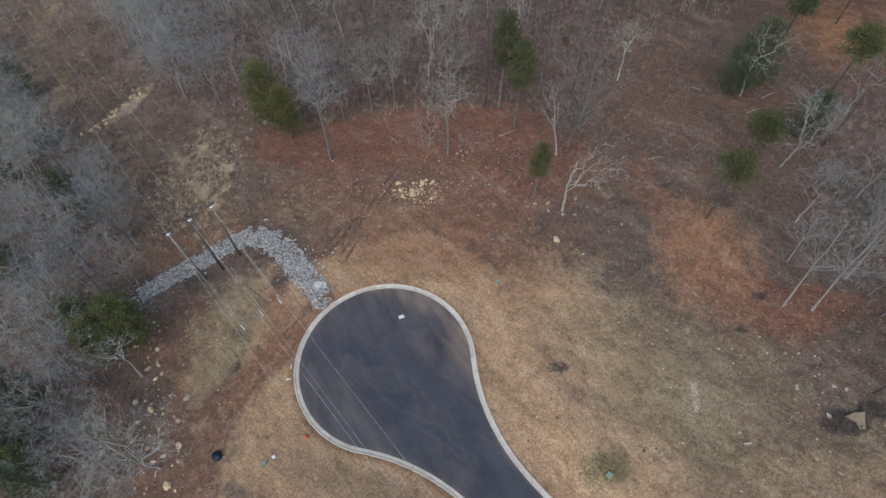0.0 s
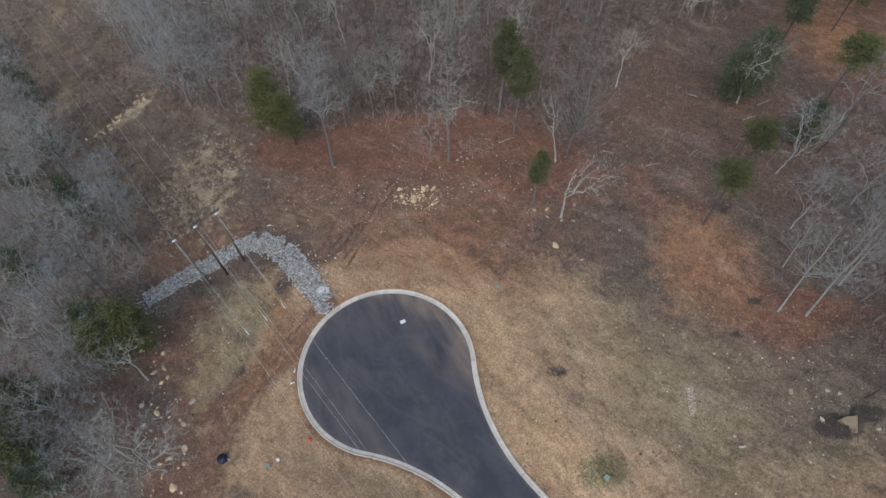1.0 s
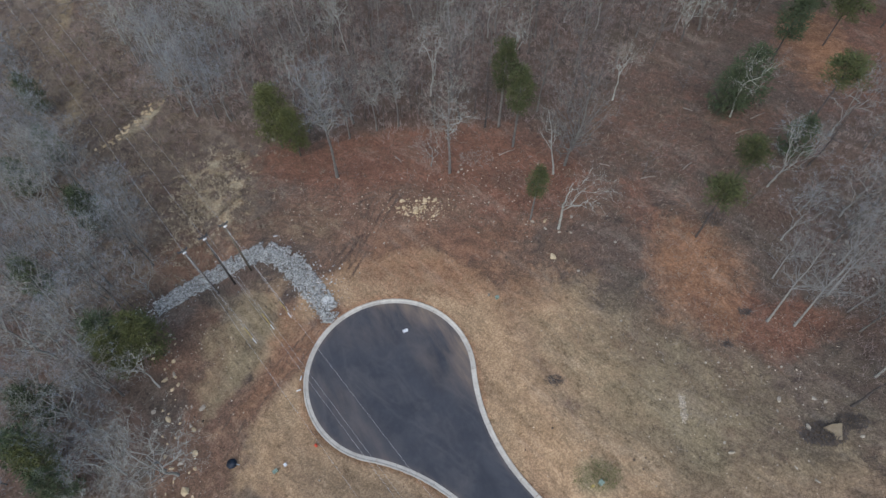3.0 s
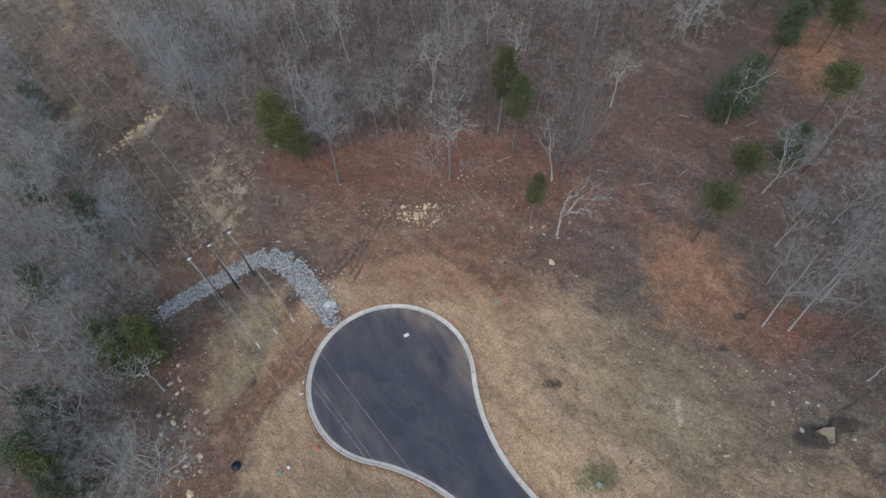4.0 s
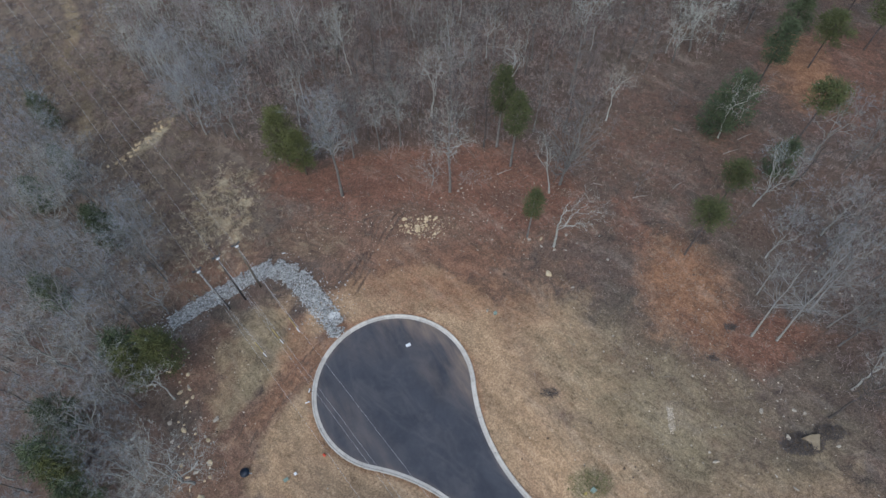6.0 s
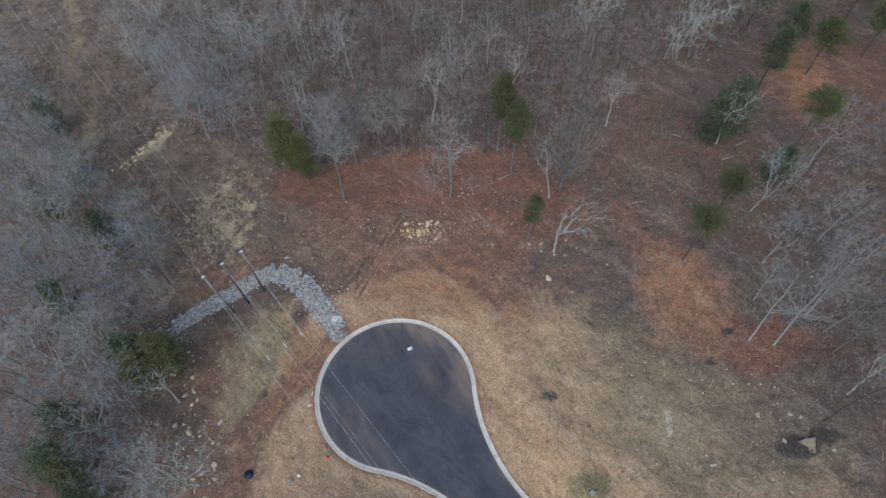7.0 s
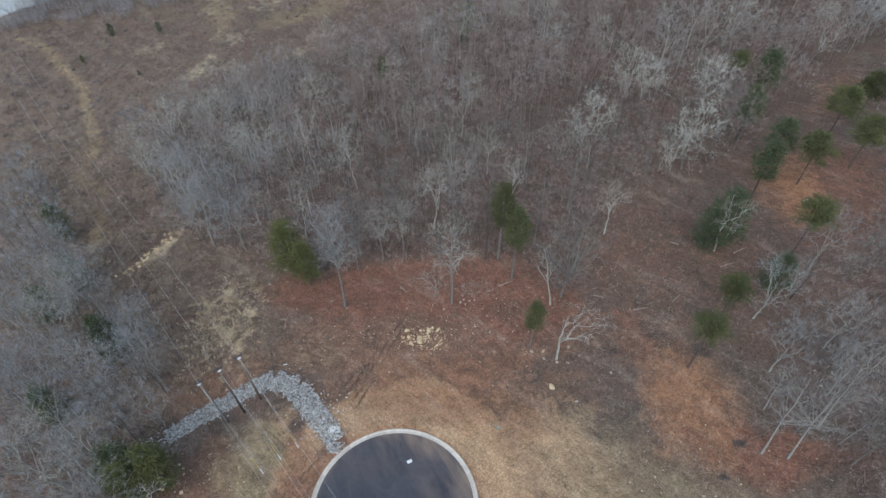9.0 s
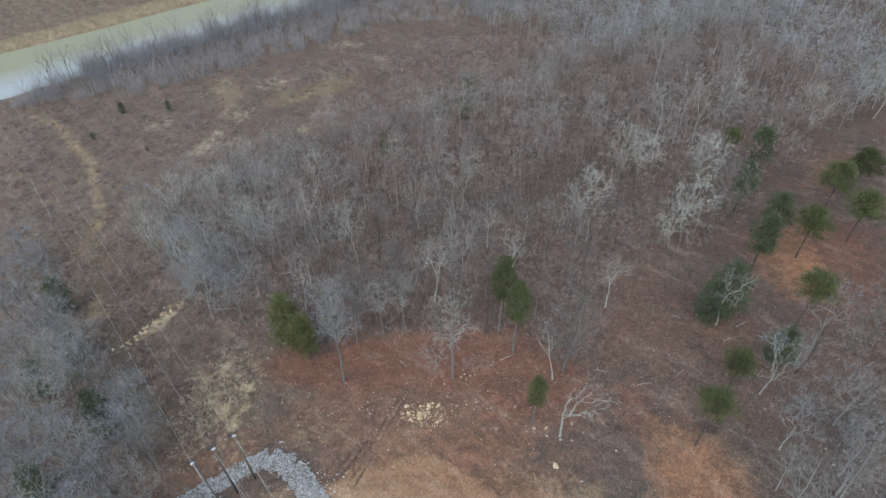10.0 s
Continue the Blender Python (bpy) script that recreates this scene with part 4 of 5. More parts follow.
for k, x, y, sc, tn in (
        (K_OLIVE, -34.0, 86.5, 1.0, 0), (K_OLIVE, -29.5, 83.0, 0.78, 70), (K_PINELONG, 10.7, 85.9, 1.02, 10), (K_PINELONG, 13.2, 80.4, 0.95, 50), (K_PINELONG, 15.2, 62.4, 0.7, 70),
        (K_PINE, 42.2, 56.5, 0.95, 20), (K_PINE, 48.6, 64.3, 0.92, 140), (K_CEDAR, 55.5, 86.5, 1.3, 200), (K_CEDAR, 52.5, 85.0, 1.0, 20), (K_OLIVE, -49.8, 35.5, 0.78, 30),
        (K_OLIVE, -45.8, 38.0, 0.86, 210), (K_CEDAR, -52.5, 39.0, 1.15, 80), (K_PINE, 66.6, 79.3, 1.1, 0), (K_CEDAR, -67.6, 68.0, 1.1, 0), (K_CEDAR, -58.2, 21.0, 1.2, 20), (K_CEDAR, -53.5, 16.5, 0.9, 70), (K_CEDAR, -61.0, 28.3, 1.0, 140), (K_CEDAR, -73.0, 53.0, 1.0, 10), (K_CEDAR, -105.0, 116.0, 1.1, 40), (K_CEDAR, -73.4, 73.2, 0.8, 90), (K_CEDAR, -90.0, 82.0, 1.0, 120),
        (K_OLIVE, -57.0, 20.0, 0.7, 20), (K_CEDAR, 7.5, 219.0, 1.1, 0), (K_CEDAR, 61.5, 73.0, 0.9, 10), (K_CEDAR, -88.0, 92.0, 1.0, 10), (K_PINELONG, -20.0, 170.0, 0.7, 10),
        (K_CEDAR, -122.1, 245.8, 0.4, 0), (K_CEDAR, -141.6, 243.5, 0.5, 60), (K_CEDAR, -146.9, 223.9, 0.3, 10), (K_CEDAR, -120.7, 213.8, 0.2, 90), (K_PINE, 74.4, 141.1, 0.85, 10),
        (K_CEDARTALL, 79.8, 136.4, 1.05, 60), (K_CEDARTALL, 71.4, 122.7, 1.0, 0), (K_CEDARTALL, 73.5, 109.4, 0.95, 90), (K_CEDARTALL, 66.8, 99.7, 1.0, 200), (K_PINEBROAD, 90.1, 118.4, 0.95, 0),
        (K_PINEBROAD, 77.9, 103.2, 0.9, 80), (K_PINEBROAD, 91.2, 108.0, 0.9, 33), (K_PINEBROAD, 99.3, 124.5, 0.9, 120), (K_CEDARTALL, 5.5, 193.9, 0.7, 50)):
    k.place(x, y, sc, tn, 0, "", EVER)


# ---- woodland by area ----
def inside(poly, x, y):
    odd = False
    for (x0, y0), (x1, y1) in zip(poly, poly[1:] + poly[:1]):
        if (y0 > y) != (y1 > y) and x < x0 + (y - y0) / (y1 - y0) * (x1 - x0):
            odd = not odd
    return odd


BACK = [(-43, 91), (-57, 99), (-65, 109), (-76, 122), (-91, 139), (-102, 156), (-108, 168), (-96, 187), (-52, 215), (18, 221), (40, 240), (66, 262), (120, 262), (135, 205), (131, 167), (116, 158), (97, 145), (88, 133), (74, 121), (60, 111), (46, 107), (34, 97), (26, 88), (6, 84), (-24, 86)]
LEFT = [(-52, 52), (-60, 72), (-88, 96), (-124, 146), (-153, 162), (-165, 165), (-165, -15), (-52, -15), (-44, 8), (-47, 24), (-52, 36)]
RIGHT = [(58, 40), (62, 20), (66, 4), (130, -10), (150, 150), (118, 139), (104, 129), (96, 100), (84, 84), (64, 76), (60, 58)]
FAR = [(66, 262), (120, 262), (135, 205), (132, 173), (150, 166), (215, 166), (260, 300), (120, 420), (-30, 420), (10, 330), (30, 300)]
BANK = [(-193 + 0.8 * a - 0.6 * q, 268 + 0.6 * a + 0.8 * q) for a, q in ((8, -3), (330, -3), (330, -24), (60, -22), (-6, -14))]
BRUSH = [(-193 + 0.8 * a - 0.6 * q, 268 + 0.6 * a + 0.8 * q) for a, q in ((4, -3), (330, -3), (330, -100), (215, -78), (170, -48), (128, -46), (92, -46), (60, -42), (35, -40), (10, -26), (-14, -18))]
THICKET = [(-90, 255), (-30, 295), (40, 300), (60, 262), (10, 232), (-50, 262)]
taken = [(o.location.x, o.location.y) for o in scene.objects if o.parent is None and o.type == 'EMPTY' and "tree" in o.name]


def scatter(seed, poly, gap, keep=None, jitter=0.48, room=2.6):
    """Places on a jittered lattice inside poly, clear of the trees that stand already."""
    r = random.Random(seed)
    x0, x1 = min(p[0] for p in poly), max(p[0] for p in poly)
    y0, y1 = min(p[1] for p in poly), max(p[1] for p in poly)
    out = []
    y = y0
    while y < y1:
        x = x0
        while x < x1:
            px, py = x + r.uniform(-1, 1) * gap * jitter, y + r.uniform(-1, 1) * gap * jitter
            x += gap
            if not inside(poly, px, py) or px > 84 + 0.53 * (py - 30) or px < -84 - 0.56 * (py - 45) or (keep and r.random() > keep(px, py)):
                continue
            if any(abs(px - a) < room and abs(py - b) < room for a, b in taken):
                continue
            out.append((px, py))
        y += gap
    return out


rng = random.Random(5)
NEAR_KINDS = [K_GREY, K_DARK, MIDS[1], K_DARK, K_UPRIGHT, MIDS[5], MIDS[2]]
mids, fars = [], []
mids += [p for p in scatter(1, BACK, 5.8, lambda x, y: 0.92) if p[1] < 132]
fars += [p for p in scatter(11, BACK, 5.3, lambda x, y: 0.94) if p[1] >= 132]
for px, py in scatter(2, LEFT, 5.8, lambda x, y: 0.94):
    (mids if px > -98 and py > 14 else fars).append((px, py))
for px, py in scatter(3, RIGHT, 6.8, lambda x, y: 0.45 + 0.45 * sm(62, 85, x)):
    (mids if px < 92 and py > 10 else fars).append((px, py))
fars += scatter(4, FAR, 8.0)
# trees along the river bank, thickets on the flat
banks = scatter(6, BANK, 5.0)
thickets = scatter(7, THICKET, 4.6, lambda x, y: 0.6) + scatter(15, [(-58, 84), (-50, 92), (-80, 128), (-108, 160), (-120, 150), (-96, 118)], 5.0, lambda x, y: 0.55)
beyond = scatter(8, [(-420, 300), (-160, 400), (60, 600), (-300, 640)], 22)
mids.sort(key=lambda p: math.hypot(p[0], p[1] - 45))
fars += mids[245:]
for px, py in mids[:245]:
    edge = py < 105 and px > -80
    k = rng.choice([K_VIOLET, K_ASH, K_VIOLET, K_SPREAD, K_VIOLET, K_ASH] if px < -44 and py > 42 else [K_ASH, K_DARK, K_VIOLET, K_SPREAD, K_ASH] if px < -44 else [K_GREY, K_GREY, K_DARK, K_VIOLET, MIDS[0]] if px > 44 and py < 105 else NEAR_KINDS if edge and rng.random() < 0.5 else MIDS if rng.random() < 0.93 else [K_FAN, K_SPREAD])
    k.place(px, py, rng.uniform(0.78, 1.08) if px < -44 else rng.uniform(0.62, 1.05), rng.uniform(0, 360), rng.uniform(-3, 3))
for px, py in scatter(9, [(-40, 84), (30, 84), (36, 98), (-50, 98)], 7, None, 0.48, 1.2) + scatter(10, [(25, 62), (62, 62), (70, 112), (30, 100)], 10, lambda x, y: 0.6):
    K_SAPLING.place(px, py, rng.uniform(0.5, 1.1), rng.uniform(0, 360), 0, "", "saplings")


def far_kind(*args, **kw):
    """Vertices, triangles and the material of each triangle (1: wood) of a tree for the joined woods."""
    verts, out, idx = [], [], []
    for k, piece in zip((1, 1, 0), bare_tree(*args, sides=3, coarse=True, **kw)):
        n = len(verts)
        verts += piece.v
        for f in piece.f:
            f = tuple(i + n for i in f)
            faces = [f] if len(f) == 3 else [(f[0], f[1], f[2]), (f[0], f[2], f[3])]
            out += faces
            idx += [k] * len(faces)
    return np.array(verts, dtype=np.float32), np.array(out, dtype=np.int32), np.array(idx, dtype=np.int32)


FAR_KINDS = [far_kind(51, 19, 4.6, 0.34, 13, 3, 11, rise=1.1, twig_w=0.032, twig_len=1.5), far_kind(52, 21, 5.0, 0.36, 13, 3, 11, rise=1.0, twig_w=0.032, twig_len=1.5),
             far_kind(53, 17, 4.4, 0.3, 13, 3, 11, True, twig_w=0.032, twig_len=1.5), far_kind(54, 19, 5.2, 0.36, 13, 3, 11, True, twig_w=0.032, twig_len=1.5)]
PALE_KINDS = [far_kind(61, 19, 6.0, 0.34, 16, 4, 5, True, thick=0.024, twig_w=0.026, twig_len=1.3), far_kind(62, 20, 5.6, 0.36, 16, 4, 5, True, thick=0.024, twig_w=0.026, twig_len=1.3)]
BANK_KINDS = [far_kind(57, 20, 5.4, 0.3, 9, 2, 5, True, lean=(0.08, 0.0), twig_w=0.03, twig_len=2.0), far_kind(58, 18, 5.6, 0.2, 9, 2, 5, True, lean=(-0.08, 0.05), twig_w=0.03, twig_len=2.0), far_kind(59, 22, 6.0, 0.35, 9, 2, 5, True, twig_w=0.03, twig_len=2.0)]
LOW_KINDS = [far_kind(55, 7, 2.8, 0.1, 8, 2, 10, rise=1.2, twig_w=0.04, twig_len=1.4), far_kind(56, 6, 2.5, 0.1, 8, 2, 10, True, twig_w=0.04, twig_len=1.4)]


def brush_kind(seed, h, reach, blades, width, stand=False):
    """A clump of thin stems that spread upwards from one root, or stand side by side."""
    r = random.Random(seed)
    v, t = [], []
    for i in range(blades):
        a, o = r.uniform(0, 6.28), reach * math.sqrt(r.random())
        f = r.uniform(0.75, 1.1) if stand else r.uniform(0.0, 0.55)
        x0, y0, z0 = math.cos(a) * o * f, math.sin(a) * o * f, 0.3 * h * r.random() ** 2 if stand else h * f * r.uniform(0.3, 1.0)
        e = (math.cos(a) * o + r.uniform(-0.4, 0.4), math.sin(a) * o + r.uniform(-0.4, 0.4), z0 + (h - z0) * r.uniform(0.5, 1.0) * (1 - 0.3 * o / reach))
        n, w = len(v), width * r.uniform(0.6, 1.3)
        b = r.uniform(0, 6.28)
        dx, dy = math.cos(b) * w, math.sin(b) * w
        v += [(x0 + dx, y0 + dy, z0 - 0.1), (x0 - dx, y0 - dy, z0 - 0.1), (x0 - dy, y0 + dx, z0), e]
        t += [(n, n + 1, n + 3), (n + 1, n + 2, n + 3)]
    return np.array(v, dtype=np.float32), np.array(t, dtype=np.int32), np.zeros(len(t), dtype=np.int32)


def woods(name, places, label, mat, seed, kinds, lo=0.65, hi=1.08, category="woodland", bark=None):
    r = random.Random(seed)
    vs, ts, ks, n = [], [], [], 0
    for x, y in places:
        v, t, idx = r.choice(kinds)
        a, s = r.uniform(0, 6.28), r.uniform(lo, hi)
        c, d = math.cos(a) * s, math.sin(a) * s
        vs.append(np.stack([v[:, 0] * c - v[:, 1] * d + x, v[:, 0] * d + v[:, 1] * c + y, v[:, 2] * s + height(x, y, False)], 1))
        ts.append(t + n)
        ks.append(idx)
        n += len(v)
    me = array_mesh(name, np.concatenate(vs), np.concatenate(ts), mat, bark or M_BARK_GREY, np.concatenate(ks))
    return tagged(new(name, me), label, category, kind="stuff")


lots = {"pale": [], "grey": [], "brown": [], "mixed": [], "silver": [], "ash": []}
pick = random.Random(45)
for px, py in fars:
    u = pick.random()
    if px < -100 or py < 16 or (px < -48 and py < 96):
        lots["ash"].append((px, py))
    elif px < -48 and py < 200:
        lots["pale" if u < 0.3 else "grey" if u < 0.65 else "mixed"].append((px, py))
    elif px > 110 or py > 225:
        lots["silver" if u < 0.7 else "grey" if u < 0.9 else "pale"].append((px, py))
    else:
        lots["brown" if u < 0.45 else "mixed" if u < 0.8 else "grey" if u < 0.93 else "pale"].append((px, py))
woods("pale_woods", lots["pale"], "leafless winter woods with pale limbs above the rest", M_TWIG_PALE, 8, PALE_KINDS, bark=M_BARK_WHITE)
woods("grey_woods", lots["grey"], "leafless grey winter woods sloping to the river", M_TWIG_GREY, 9, FAR_KINDS)
woods("brown_woods", lots["brown"], "leafless brown winter woods sloping to the river", M_TWIG_BROWN, 10, FAR_KINDS, bark=M_TWIG_BROWN)
woods("mixed_woods", lots["mixed"], "leafless grey-brown winter woods sloping to the river", M_TWIG_WOODS, 11, FAR_KINDS, bark=M_TWIG_BROWN)
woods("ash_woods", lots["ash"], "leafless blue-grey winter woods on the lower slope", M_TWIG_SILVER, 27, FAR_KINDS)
woods("silver_woods", lots["silver"], "leafless winter woods along the ridge, twigs paled for distance haze", M_TWIG_HAZED, 12, FAR_KINDS, bark=M_BARK_PALE)
woods("river_trees", banks + beyond, "tall leafless grey trees along the river bank", M_TWIG_GREY, 12, BANK_KINDS, 0.7, 1.1)
woods("thicket", thickets, "low leafless purple-grey thicket on the flat", M_TWIG_BROWN, 13, LOW_KINDS, 0.7, 1.3, "thicket")
RIVER_KINDS = [brush_kind(66, 10, 4.4, 84, 0.032, True), brush_kind(67, 13, 4.2, 84, 0.032, True), brush_kind(68, 7, 4.4, 80, 0.032, True)]
TALL_KINDS = [brush_kind(74, 17, 3.6, 70, 0.034, True), brush_kind(75, 14, 3.8, 70, 0.034, True)]
STRIP_BANK = [(-193 + 0.8 * a - 0.6 * q, 268 + 0.6 * a + 0.8 * q) for a, q in ((26, -2), (330, -2), (330, -14), (20, -12))]
woods("bank_thicket", scatter(25, STRIP_BANK, 3.2, None, 0.8), "tall leafless grey saplings crowding the river bank", M_TWIG_RIVER, 26, TALL_KINDS, 0.6, 1.15, "thicket")
woods("river_thicket", scatter(14, BRUSH, 4.1, lambda x, y: 0.45 + 0.55 * sm(-52, -28, river_q(x, y) + 12 * noise.noise(Vector((x * 0.06, y * 0.06, 1)))), 0.9), "dense leafless grey thicket along the river", M_TWIG_RIVER, 15, RIVER_KINDS, 0.45, 1.15, "thicket")
FIELD = [(-215, 150), (-130, 160), (-60, 216), (20, 224), (60, 262), (20, 320), (-80, 300), (-150, 262), (-230, 250)]
SCRUB_KINDS = [brush_kind(71, 1.8, 2.8, 34, 0.04), brush_kind(72, 1.3, 3.0, 34, 0.04), brush_kind(73, 2.6, 2.4, 34, 0.04)]
woods("field_scrub", scatter(18, FIELD, 3.5, lambda x, y: sm(-0.2, 0.2, noise.noise(Vector((x * 0.028, y * 0.028, 7))) + 0.35 * sm(-120, -150, x))), "low dead scrub on the open river flat", M_TWIG_WOODS, 19, SCRUB_KINDS, 0.3, 0.9, "scrub")
UNDER_KINDS = [far_kind(63, 11, 2.2, 0.25, 6, 2, 6, rise=1.3, twig_w=0.02, twig_len=1.2), far_kind(64, 9, 2.4, 0.2, 6, 2, 6, True, twig_w=0.02, twig_len=1.2), far_kind(65, 13, 2.3, 0.35, 6, 2, 6, rise=1.4, twig_w=0.02, twig_len=1.2)]
woods("understorey", scatter(16, BACK, 7.0, None, 0.48, 1.0), "thin leafless brown saplings between the taller trees", M_TWIG_BROWN, 14, UNDER_KINDS, 0.6, 1.2)
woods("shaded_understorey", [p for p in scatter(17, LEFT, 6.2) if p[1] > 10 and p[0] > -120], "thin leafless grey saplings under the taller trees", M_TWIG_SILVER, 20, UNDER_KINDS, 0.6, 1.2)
woods("strip_scrub", scatter(21, [(-44, 62), (-36, 74), (-60, 102), (-84, 140), (-108, 172), (-124, 158), (-98, 118), (-74, 88), (-58, 66)], 3.0, lambda x, y: sm(-0.15, 0.2, noise.noise(Vector((x * 0.09, y * 0.09, 3))))), "leafless brown shrubs on the cleared strip", M_TWIG_BROWN, 22, SCRUB_KINDS, 0.5, 1.1, "shrubs")
woods("straw_brush", scatter(23, [(-52, 66), (-41, 67), (-38, 78), (-44, 88), (-57, 87), (-54, 77)], 2.3, lambda x, y: 0.25 + 0.75 * sm(-0.15, 0.2, noise.noise(Vector((x * 0.16, y * 0.16, 5))))), "pale straw-coloured dead brush on the cleared bank", M_STRAW, 24, SCRUB_KINDS, 0.35, 0.8, "shrubs")


# ---- stones ----
def stone_mesh(seed, mat, flat=0.6, sub=1):
    bm = bmesh.new()
    bmesh.ops.create_icosphere(bm, subdivisions=sub, radius=0.5)
    r = random.Random(seed)
    cuts = [(Vector((r.uniform(-1, 1), r.uniform(-1, 1), r.uniform(-0.4, 1))).normalized(), r.uniform(0.14, 0.36)) for _ in range(9)]
    for v in bm.verts:
        v.co.x *= r.uniform(0.9, 1.1)
        for nrm, d in cuts:
            k = v.co.dot(nrm)
            if k > d:
                v.co -= nrm * (k - d)
        v.co.z *= flat
    me = bpy.data.meshes.new("stone")
    bm.to_mesh(me)
    bm.free()
    me.materials.append(mat)
    return me


TAN = [stone_mesh(60 + i, M_LIMESTONE, 0.45 + 0.08 * i, 2 if i < 3 else 1) for i in range(6)]
PALE = [stone_mesh(70 + i, M_PALESTONE, 0.4 + 0.1 * i, 1) for i in range(6)]


def stone(meshes, x, y, size, r, label, group, long=1.0, lift=0.18):
    ob = new("stone", r.choice(meshes))
    ob.matrix_basis = pose(x, y, height(x, y) + size * lift * 0.5, r.uniform(-14, 14), r.uniform(-14, 14), r.uniform(0, 360)) @ Matrix.Diagonal((size * long, size, size, 1))
    return tagged(ob, label, "stone", group)


sr = random.Random(77)
for i in range(72):
    a, q = sr.uniform(0, 6.28), sr.random() ** 0.75
    stone(TAN, -4.9 + 4.6 * q * math.cos(a), 66.0 + 2.7 * q * math.sin(a), sr.choice((0.25, 0.3, 0.36, 0.45, 0.6, 0.95)) * sr.uniform(0.8, 1.2), sr, "yellow-tan limestone block in a loose heap", "heap of tan stones", sr.uniform(1, 1.7))
for x, y, s, lg, tan in ((-37.2, 16.7, 2.1, 1.3, 1), (-36.8, 21.9, 1.25, 1.1, 1), (-42.2, 27.1, 1.3, 1.4, 1), (-37.9, 25.5, 0.9, 1.3, 1), (-37.4, 28.9, 1.2, 1.8, 0), (-38.6, 20.6, 1.0, 1.6, 0),
                         (15.6, 61.9, 0.85, 1.2, 0), (17.7, 61.7, 0.9, 1.6, 1), (17.6, 60.0, 0.8, 1.4, 0), (19.8, 59.0, 0.7, 1.4, 0), (21.8, 58.6, 0.75, 1.2, 0), (22.4, 62.3, 0.9, 1.3, 0), (24.0, 60.2, 0.6, 1.3, 0),
                         (18.3, 53.7, 1.2, 1.8, 1), (22.1, 50.6, 0.8, 1.1, 0), (28.8, 56.1, 0.75, 1.0, 0), (7.7, 71.0, 0.6, 1, 0), (3.3, 75.4, 0.7, 1.2, 0), (2.6, 74.6, 0.85, 1.1, 0), (3.6, 74.2, 0.6, 1, 0), (3.0, 76.4, 0.6, 1, 0),
                         (49.9, 23.6, 1.0, 1.7, 0), (47.5, 27.9, 0.9, 1.6, 0), (46.9, 26.2, 0.6, 1, 0), (39.1, 20.5, 0.7, 2.2, 0), (46.6, 18.1, 0.4, 4.5, 0), (48.6, 16.2, 0.4, 4.5, 0),
                         (52.2, 27.8, 0.7, 1.8, 0), (53.4, 27.2, 0.8, 1.4, 0), (56.0, 22.0, 0.7, 1.6, 0), (27.5, 41.0, 0.6, 1.2, 0), (-36.4, 89.3, 1.2, 1.6, 0)):
    stone(TAN if tan else PALE, x, y, s, sr, "large tan boulder on bare ground" if s > 1.1 else "pale loose stone on bare ground", "loose stones", lg)
flag = Build()
fz = height(52.6, 22.9)
for zz in (0.15, 0.6):
    flag.v += [(51.4, 23.3, fz + zz), (52.5, 22.5, fz + zz), (52.6, 21.7, fz + zz - 0.05), (53.4, 21.6, fz + zz), (53.9, 23.8, fz + zz + 0.25), (52.5, 23.7, fz + zz + 0.15)]
flag.f = [(5, 4, 3, 2, 1, 0), (6, 7, 8, 9, 10, 11)] + [(k, (k + 1) % 6, 6 + (k + 1) % 6, 6 + k) for k in range(6)]
tagged(new("stone_slab", flag.mesh("stone_slab", M_SLAB)), "broad flat tan slab on a dark brush heap", "stone slab")
for i in range(70):
    t = sr.random()
    stone(PALE if sr.random() < 0.6 else TAN, -46.5 + 9 * t + sr.gauss(0, 1.6), 42 - 26 * t + sr.gauss(0, 1.6), sr.choice((0.25, 0.35, 0.5, 0.8)) * sr.uniform(0.8, 1.3), sr, "small pale stone along the wood's edge", "stones along the edge", sr.uniform(1, 1.8))
for i in range(110):
    if i < 60:
        x, y = sr.gauss(8, 15), sr.gauss(66, 6)
    else:
        x, y = sr.gauss(46, 9), sr.gauss(30, 9)
    if road_distance(x, y) > 2:
        stone(PALE, x, y, sr.choice((0.22, 0.28, 0.35, 0.45)), sr, "small pale stone in dead leaves", "scattered small stones", sr.uniform(1, 1.6))
for i in range(46):
    t = sr.random()
    stone(TAN, -79 + 10.5 * t + sr.gauss(0, 0.9), 95.5 + 17 * t + sr.gauss(0, 0.8), sr.uniform(0.5, 1.5), sr, "pale yellow rock ledge under the wires", "rock outcrop", sr.uniform(1.1, 1.9))
for i in range(18):
    stone(PALE, sr.gauss(66, 4), sr.gauss(54, 2.5), sr.uniform(0.4, 1.0), sr, "grey weathered stone among trees", "stones among trees", sr.uniform(1, 1.6))

# ---- rock-lined ditch ----
DITCH = [(-50.6, 47.6), (-44.8, 52.2), (-38.0, 56.6), (-32.6, 58.2), (-28.0, 56.2), (-24.2, 51.6), (-21.0, 47.4), (-19.2, 45.0), (-19.4, 42.9)]
DITCH_W = [1.5, 1.9, 1.8, 2.0, 2.2, 2.1, 1.9, 1.6, 0.9]


